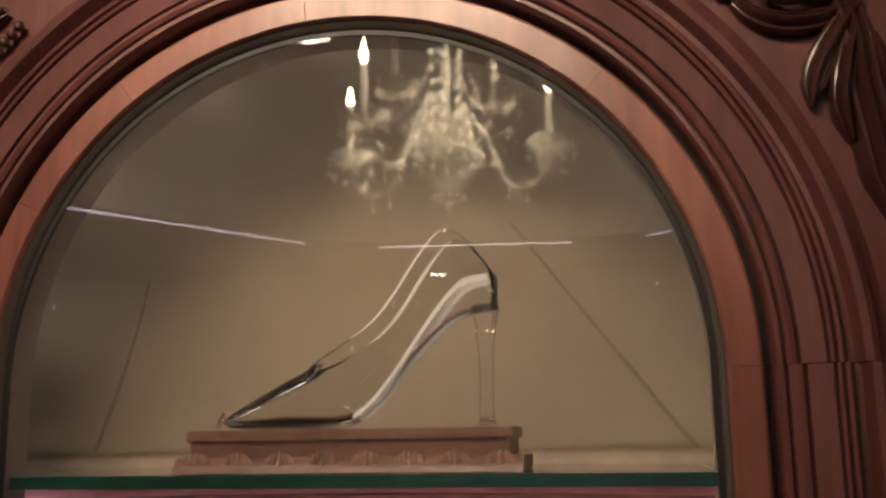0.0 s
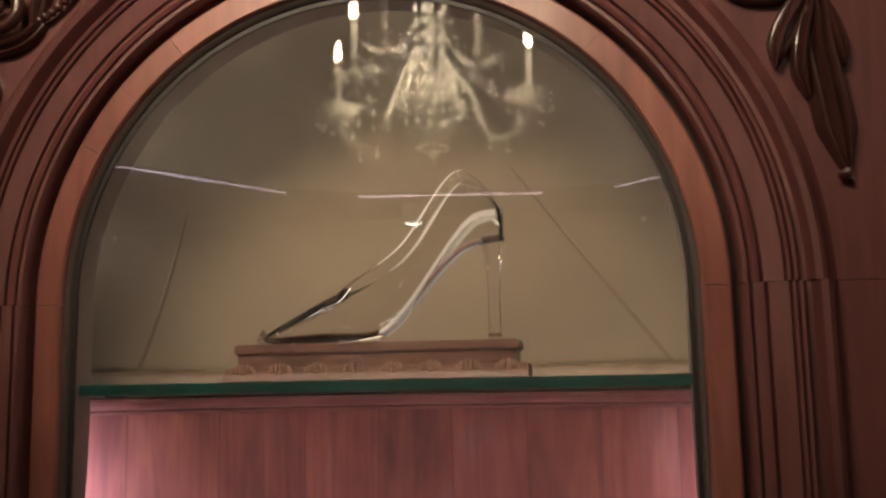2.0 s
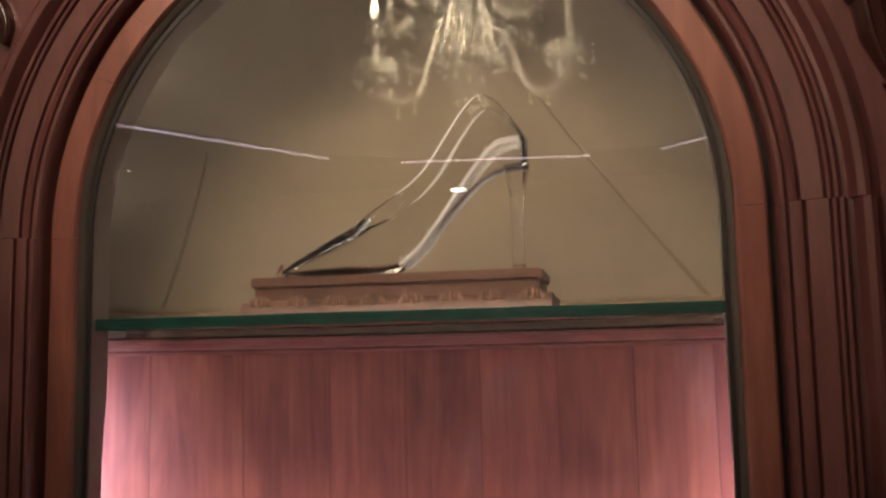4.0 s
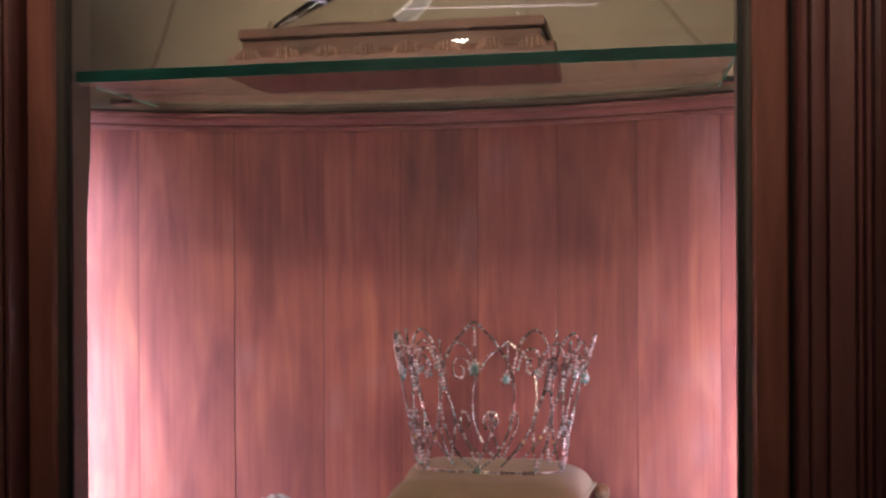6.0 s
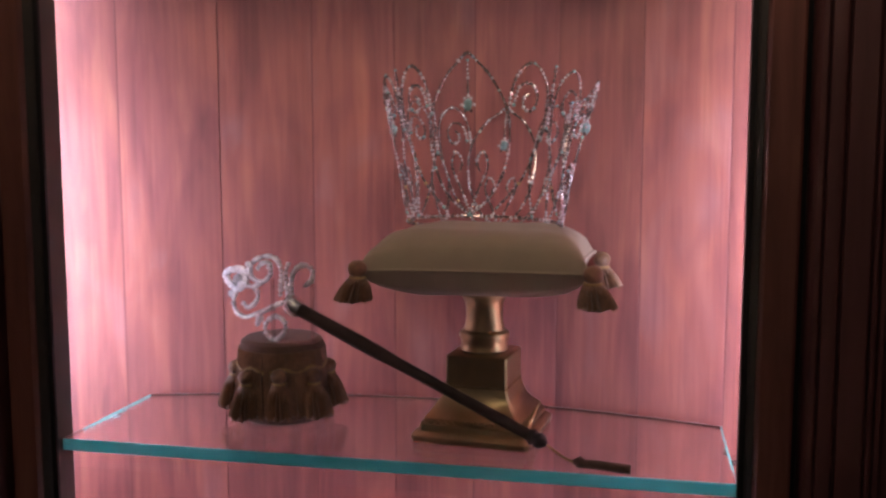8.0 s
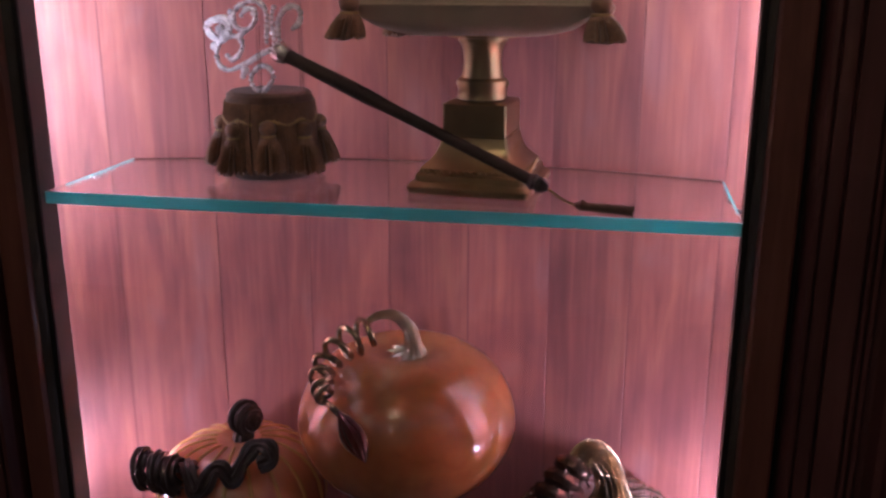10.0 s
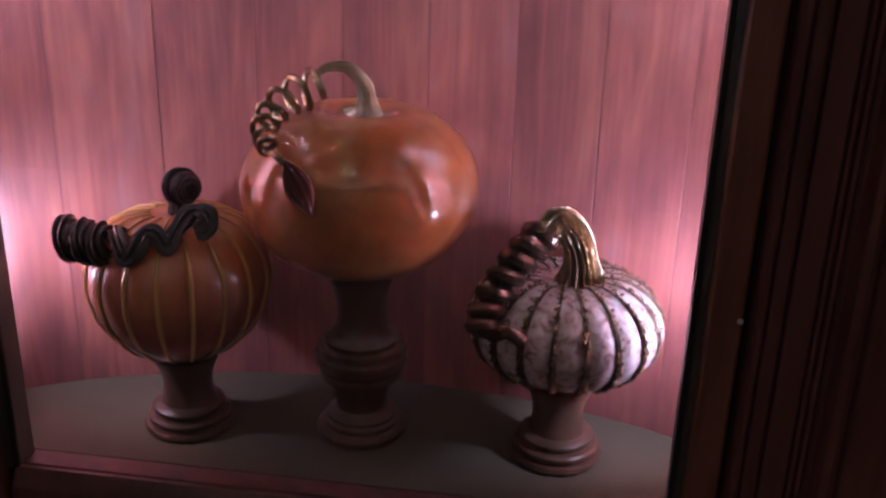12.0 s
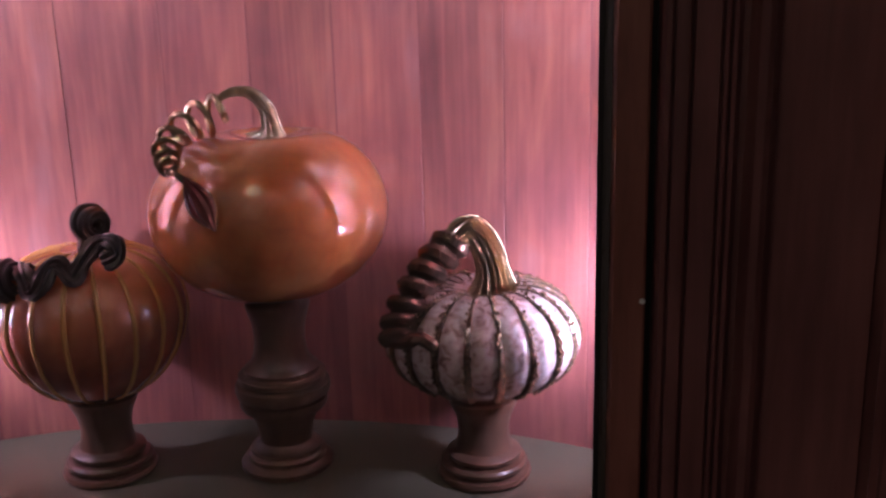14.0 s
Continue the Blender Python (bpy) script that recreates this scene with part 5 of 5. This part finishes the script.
def helix(axis, r0, r1, turns, per=14, phase=0.0):
    """A coil round a smooth axis, its radius going from r0 to r1."""
    ax = smooth_path(axis, 14)
    n = int(turns * per)
    out = []
    for i in range(n + 1):
        f = i / n
        q = f * (len(ax) - 1)
        k = min(int(q), len(ax) - 2)
        c = ax[k].lerp(ax[k + 1], q - k)
        d = (ax[k + 1] - ax[k]).normalized()
        u = d.cross(Vector((0, 1, 0)))
        u = u.normalized() if u.length > 1e-4 else Vector((0, 0, 1))
        v = d.cross(u)
        a = phase + 2 * math.pi * turns * f
        r = r0 + (r1 - r0) * f
        out.append(c + (u * math.cos(a) + v * math.sin(a)) * r)
    return out


def ridged_tube(pts, rad, ridges=9, depth=0.16, segs=36, twist=0.12):
    p = [Vector(q) for q in pts]
    n = len(p)
    rows, up = [], None
    for i in range(n):
        d = (p[min(i + 1, n - 1)] - p[max(i - 1, 0)]).normalized()
        if up is None:
            up = d.orthogonal().normalized()
        up = (up - d * up.dot(d)).normalized()
        s = d.cross(up)
        row = []
        for k in range(segs):
            a = 2 * math.pi * k / segs
            r = rad[i] * (1 - depth * 0.5 * (1 + math.cos(ridges * a + i * twist)))
            row.append(p[i] + (up * math.cos(a) + s * math.sin(a)) * r)
        rows.append(row)
    bm, vs = grid(rows, False, True)
    cap(bm, vs[0])
    cap(bm, vs[-1])
    return bm


def taper(n, a, b, foot=0.0):
    return [a + (b - a) * i / (n - 1) + foot * max(0.0, 1 - i / (n - 1) / 0.22) ** 2 for i in range(n)]


LOW_STAND = [(0.036, 0.0), (0.0415, 0.001), (0.0428, 0.004), (0.0415, 0.0075), (0.0350, 0.0085), (0.0350, 0.0100), (0.0385, 0.0115), (0.0388, 0.0150), (0.0370, 0.0170), (0.0305, 0.0180), (0.0305, 0.0195), (0.0335, 0.0210), (0.0335, 0.0240), (0.0305, 0.0265), (0.0258, 0.0280), (0.0236, 0.036), (0.0230, 0.048), (0.0250, 0.059), (0.0285, 0.067), (0.0305, 0.0715), (0.0300, 0.0750), (0.0250, 0.0765), (0.0250, 0.084)]
TALL_STAND = [(0.036, 0.0), (0.0425, 0.001), (0.0430, 0.006), (0.0400, 0.009), (0.0365, 0.0105), (0.0365, 0.015), (0.0330, 0.0175), (0.0330, 0.0205), (0.0270, 0.0235), (0.0240, 0.027), (0.0250, 0.038), (0.0290, 0.050), (0.0325, 0.058), (0.0325, 0.0595), (0.0390, 0.0605), (0.0405, 0.064), (0.0395, 0.0685), (0.0350, 0.0700), (0.0350, 0.0715), (0.0425, 0.0730), (0.0440, 0.078), (0.0430, 0.0835), (0.0385, 0.0850), (0.0375, 0.0865), (0.0400, 0.0880), (0.0400, 0.0925), (0.0345, 0.0940), (0.0340, 0.0960), (0.0345, 0.0985), (0.0320, 0.1010), (0.0290, 0.103), (0.0245, 0.112), (0.0228, 0.125), (0.0240, 0.140), (0.0275, 0.152), (0.0295, 0.159), (0.0280, 0.163), (0.0240, 0.168)]


def orange_pumpkin():
    cx, cy = 0.001, 0.128
    turned_stand((cx, cy, FLOOR_Z), TALL_STAND, "tall turned walnut stand under the orange pumpkin")
    zc = 0.894
    t = thing("pumpkin", (cx, cy, 0.817), "glossy orange glass pumpkin with a gilt curling stem", "pumpkin", "glass pumpkins")
    bm, rows = pumpkin_body((cx, cy, zc), 0.1055, 0.0790, 14, 0.005, 0.9, 0.016, 0.004, 0.05)
    part("body", bm, M_ORANGE, t)
    foot = Vector((cx + 0.006, cy - 0.004, zc + 0.0655))
    pth = smooth_path([foot, (cx + 0.007, cy - 0.004, 0.968), (cx + 0.004, cy - 0.005, 0.985), (cx - 0.008, cy - 0.008, 0.9985), (cx - 0.023, cy - 0.014, 1.0000), (cx - 0.034, cy - 0.020, 0.994)], 9)
    n = len(pth)
    part("stem", ridged_tube(pth, [0.0030 + 0.0080 * (1 - i / (n - 1)) ** 1.3 + 0.014 * max(0, 1 - i / (n - 1) / 0.26) ** 2 for i in range(n)], 11, 0.62, 110, 0.10), M_STEMGILT, t, "gilt ridged glass stem")
    coil = helix([(cx - 0.032, cy - 0.022, 0.983), (cx - 0.046, cy - 0.032, 0.980), (cx - 0.058, cy - 0.047, 0.972), (cx - 0.064, cy - 0.062, 0.961), (cx - 0.059, cy - 0.078, 0.952), (cx - 0.054, cy - 0.088, 0.948)], 0.0165, 0.0060, 6.4, 16, 1.2)
    tail = smooth_path([coil[-1], (cx - 0.048, cy - 0.094, 0.945), (cx - 0.043, cy - 0.098, 0.943), (cx - 0.036, cy - 0.101, 0.939)], 6)
    part("tendril", tube([pth[-1]] + coil + tail[1:], 0.0029, 8), M_GILT, t, "curled gilt glass tendril")
    rows = []
    base, tip = Vector((cx - 0.037, cy - 0.0995, 0.943)), Vector((cx - 0.012, cy - 0.1085, 0.902))
    d = (tip - base)
    side = d.cross(Vector((0, 1, 0))).normalized()
    for i in range(11):
        f = i / 10
        wd = 0.0122 * math.sin(math.pi * (f ** 1.1)) * (1 - 0.15 * f) + 0.0006
        c = base + d * f
        rows.append([c + side * wd * s + Vector((0, -0.0035 * (1 - abs(s)) - 0.0015 - 0.0012 * (j % 2), 0)) for j, s in enumerate((-1, -0.75, -0.5, -0.25, 0, 0.25, 0.5, 0.75, 1))])
    bm, _ = grid(rows)
    ob = part("leaf", bm, M_LEAF, t, "dark red glass leaf")
    so = ob.modifiers.new("thickness", "SOLIDIFY")
    so.thickness = 0.002
    bm = bmesh.new()
    beads([Vector(r[0]) for r in rows] + [Vector(r[-1]) for r in rows[::-1]], 0.0010, 0.0024, bm, 0.3)
    tagged(part("leaf_beads", bm, M_GILT, ob, "gilt beads round the leaf", smooth=False), kind="stuff")


def amber_pumpkin():
    cx, cy = -0.164, 0.106
    turned_stand((cx, cy, FLOOR_Z), LOW_STAND, "short turned walnut stand under the amber pumpkin")
    zc, R, h, n = 0.798, 0.084, 0.070, 18
    t = thing("pumpkin", (cx, cy, 0.73), "ribbed amber and burgundy glass pumpkin with a black curling stem", "pumpkin", "glass pumpkins")
    x0, y0 = cx, cy
    rows = []
    prof = [(0.018, -1.0), (0.032, -0.96), (0.050, -0.83), (0.066, -0.60), (0.077, -0.32), (0.083, 0.0), (0.0835, 0.20), (0.0805, 0.42), (0.073, 0.63), (0.061, 0.80), (0.045, 0.92), (0.028, 0.97), (0.012, 0.96), (0.0, 0.93)]
    pk = np.array(prof)
    fine = np.linspace(0, len(prof) - 1, 50)
    pr = [(float(np.interp(q, np.arange(len(prof)), pk[:, 0])), float(np.interp(q, np.arange(len(prof)), pk[:, 1]))) for q in fine]
    segs = 128
    for r, z in pr:
        row = []
        for k in range(segs):
            a = 2 * math.pi * k / segs
            g = 1 - 0.022 * (1 - abs(math.sin(n * a / 2)) ** 0.7)
            row.append((cx + r * g * math.cos(a), cy + r * g * math.sin(a), zc + h * z))
        rows.append(row)
    bm, vs = grid(rows, False, True)
    cap(bm, vs[0])
    bmesh.ops.remove_doubles(bm, verts=bm.verts, dist=1e-6)
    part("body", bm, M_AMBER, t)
    for k in range(n):
        a = 2 * math.pi * k / n
        line = [(cx + (r * 0.980 + 0.0004) * math.cos(a), cy + (r * 0.980 + 0.0004) * math.sin(a), zc + h * z) for r, z in pr[1:44]]
        m = len(line)
        part("rib", tube(line, [0.0014 + 0.0010 * math.sin(math.pi * i / (m - 1)) for i in range(m)], 8), M_AMBERRIB, t)
    pth = smooth_path([(cx + 0.002, cy, 0.854), (cx + 0.004, cy - 0.001, 0.868), (cx + 0.008, cy - 0.003, 0.880)], 6)
    part("stem", ridged_tube(pth, taper(len(pth), 0.0105, 0.0085, 0.010), 8, 0.2), M_BLACKGLASS, t, "black ridged glass stem")
    # the stem ends in a short roll whose eye looks forward
    curl = helix([(cx + 0.003, cy + 0.002, 0.8895), (cx + 0.010, cy - 0.004, 0.8890), (cx + 0.020, cy - 0.013, 0.8885)], 0.0105, 0.0088, 2.1, 24, 2.6)
    part("stem_curl", ridged_tube(curl, taper(len(curl), 0.0086, 0.0064), 8, 0.40, 40), M_BLACKGLASS, t)
    run = smooth_path([(cx + 0.040, cy - 0.050, 0.866), (cx + 0.051, cy - 0.046, 0.871), (cx + 0.045, cy - 0.041, 0.881), (cx + 0.032, cy - 0.040, 0.879), (cx + 0.024, cy - 0.052, 0.868),
                       (cx + 0.018, cy - 0.064, 0.856), (cx + 0.010, cy - 0.064, 0.866), (cx + 0.002, cy - 0.066, 0.866), (cx - 0.006, cy - 0.074, 0.850),
                       (cx - 0.014, cy - 0.072, 0.847), (cx - 0.022, cy - 0.066, 0.858)], 7)
    roll = helix([(cx - 0.030, cy - 0.060, 0.852), (cx - 0.054, cy - 0.054, 0.851), (cx - 0.080, cy - 0.050, 0.852)], 0.0105, 0.0130, 3.2, 22, 3.4)
    tip = smooth_path([roll[-1], roll[-1] + Vector((-0.008, 0.004, 0.004)), roll[-1] + Vector((-0.014, 0.006, 0.002))], 4)
    full = run + roll[1:] + tip[1:]
    n = len(full)
    part("tendril", ridged_tube(full, [0.0082 + 0.0013 * math.sin(i * 0.62) - 0.0052 * max(0, (i - n + 8) / 8) for i in range(n)], 7, 0.42, 35), M_BLACKGLASS, t, "thick black glass tendril")


def mottled_pumpkin():
    cx, cy = 0.188, 0.118
    turned_stand((cx, cy, FLOOR_Z), LOW_STAND, "short turned walnut stand under the mottled pumpkin")
    zc, R, h, n = 0.785, 0.0870, 0.050, 19
    t = thing("pumpkin", (cx, cy, 0.735), "squat white and brown mottled glass pumpkin with gilt ribs", "pumpkin", "glass pumpkins")
    segs = 180
    rows, pr = [], []
    for i in range(45):
        b = -math.pi / 2 + math.pi * i / 44
        r = max(0.0, math.cos(b)) ** 0.80
        z = math.sin(b)
        zz = z * h - (0.013 * math.exp(-(r / 0.36) ** 2) if z > 0 else 0) + (0.004 * math.exp(-(r / 0.36) ** 2) if z < 0 else 0)
        pr.append((R * r, zz))
        row = []
        for k in range(segs):
            a = 2 * math.pi * k / segs
            g = 1 - 0.060 * (1 - abs(math.sin(n * a / 2)) ** 0.75) * min(1, r * 2)
            row.append((cx + R * r * g * math.cos(a), cy + R * r * g * math.sin(a), zc + zz))
        rows.append(row)
    bm, vs = grid(rows, False, True)
    bmesh.ops.remove_doubles(bm, verts=bm.verts, dist=1e-6)
    part("body", bm, M_WHITEBROWN, t)
    for k in range(n):
        a = 2 * math.pi * k / n
        wob = 0.012 * math.sin(k * 5.3)
        line = [Vector((cx + (r * 0.962 + 0.0004) * math.cos(a + wob * q / 39), cy + (r * 0.962 + 0.0004) * math.sin(a + wob * q / 39), zc + z)) for q, (r, z) in enumerate(pr[3:42])]
        m = len(line)
        rib = part("rib", ridged_tube(line, [(0.0010 + 0.0026 * math.sin(math.pi * min(1.0, i / (m - 1) * 0.5 / 0.32 if i < 0.32 * m else 0.5 + 0.5 * (i / (m - 1) - 0.32) / 0.68)) ** 1.3) * (1 + 0.16 * math.sin(i * 2.4 + k)) for i in range(m)], 3, 0.2, 8), M_BROWNRIB, t)
        # gilt grains melted along the rib
        bm = bmesh.new()
        for i in range(7, m - 1):
            for _ in range(2):
                q = line[i].lerp(line[i - 1], random.random())
                out = Vector((q.x - cx, q.y - cy, (q.z - zc) * 1.6)).normalized()
                side = Vector((-math.sin(a), math.cos(a), 0)) * random.uniform(-0.0032, 0.0032)
                ico(q + out * 0.0028 + side, random.uniform(0.0009, 0.0019), bm, 1)
        part("gilt_grains", bm, M_GILT, rib, smooth=False)
    top = zc + h - 0.012
    pth = smooth_path([(cx + 0.011, cy, top - 0.002), (cx + 0.010, cy, top + 0.020), (cx + 0.005, cy - 0.002, top + 0.040), (cx - 0.004, cy - 0.006, top + 0.056), (cx - 0.014, cy - 0.011, top + 0.058), (cx - 0.021, cy - 0.016, top + 0.050)], 8)
    m = len(pth)
    part("stem", ridged_tube(pth, [0.0112 + 0.005 * (1 - i / (m - 1)) + 0.012 * max(0, 1 - i / (m - 1) / 0.25) ** 2 for i in range(m)], 16, 0.50, 144, 0.05), M_DULLGILT, t, "brown gilt ridged glass stem")
    coil = helix([(cx - 0.024, cy - 0.018, top + 0.048), (cx - 0.038, cy - 0.030, top + 0.034), (cx - 0.052, cy - 0.042, top + 0.016), (cx - 0.065, cy - 0.052, top - 0.006), (cx - 0.068, cy - 0.062, top - 0.024)], 0.0112, 0.0095, 6.6, 20, 0.4)
    tail = smooth_path([coil[-1], (cx - 0.056, cy - 0.082, top - 0.018), (cx - 0.044, cy - 0.086, top - 0.013), (cx - 0.031, cy - 0.088, top - 0.020)], 7)
    full = coil + tail[1:]
    part("tendril", ridged_tube(full, taper(len(full), 0.0072, 0.0056), 7, 0.14, 21), M_BRONZE, t, "coiled bronze glass tendril")


orange_pumpkin()
amber_pumpkin()
mottled_pumpkin()
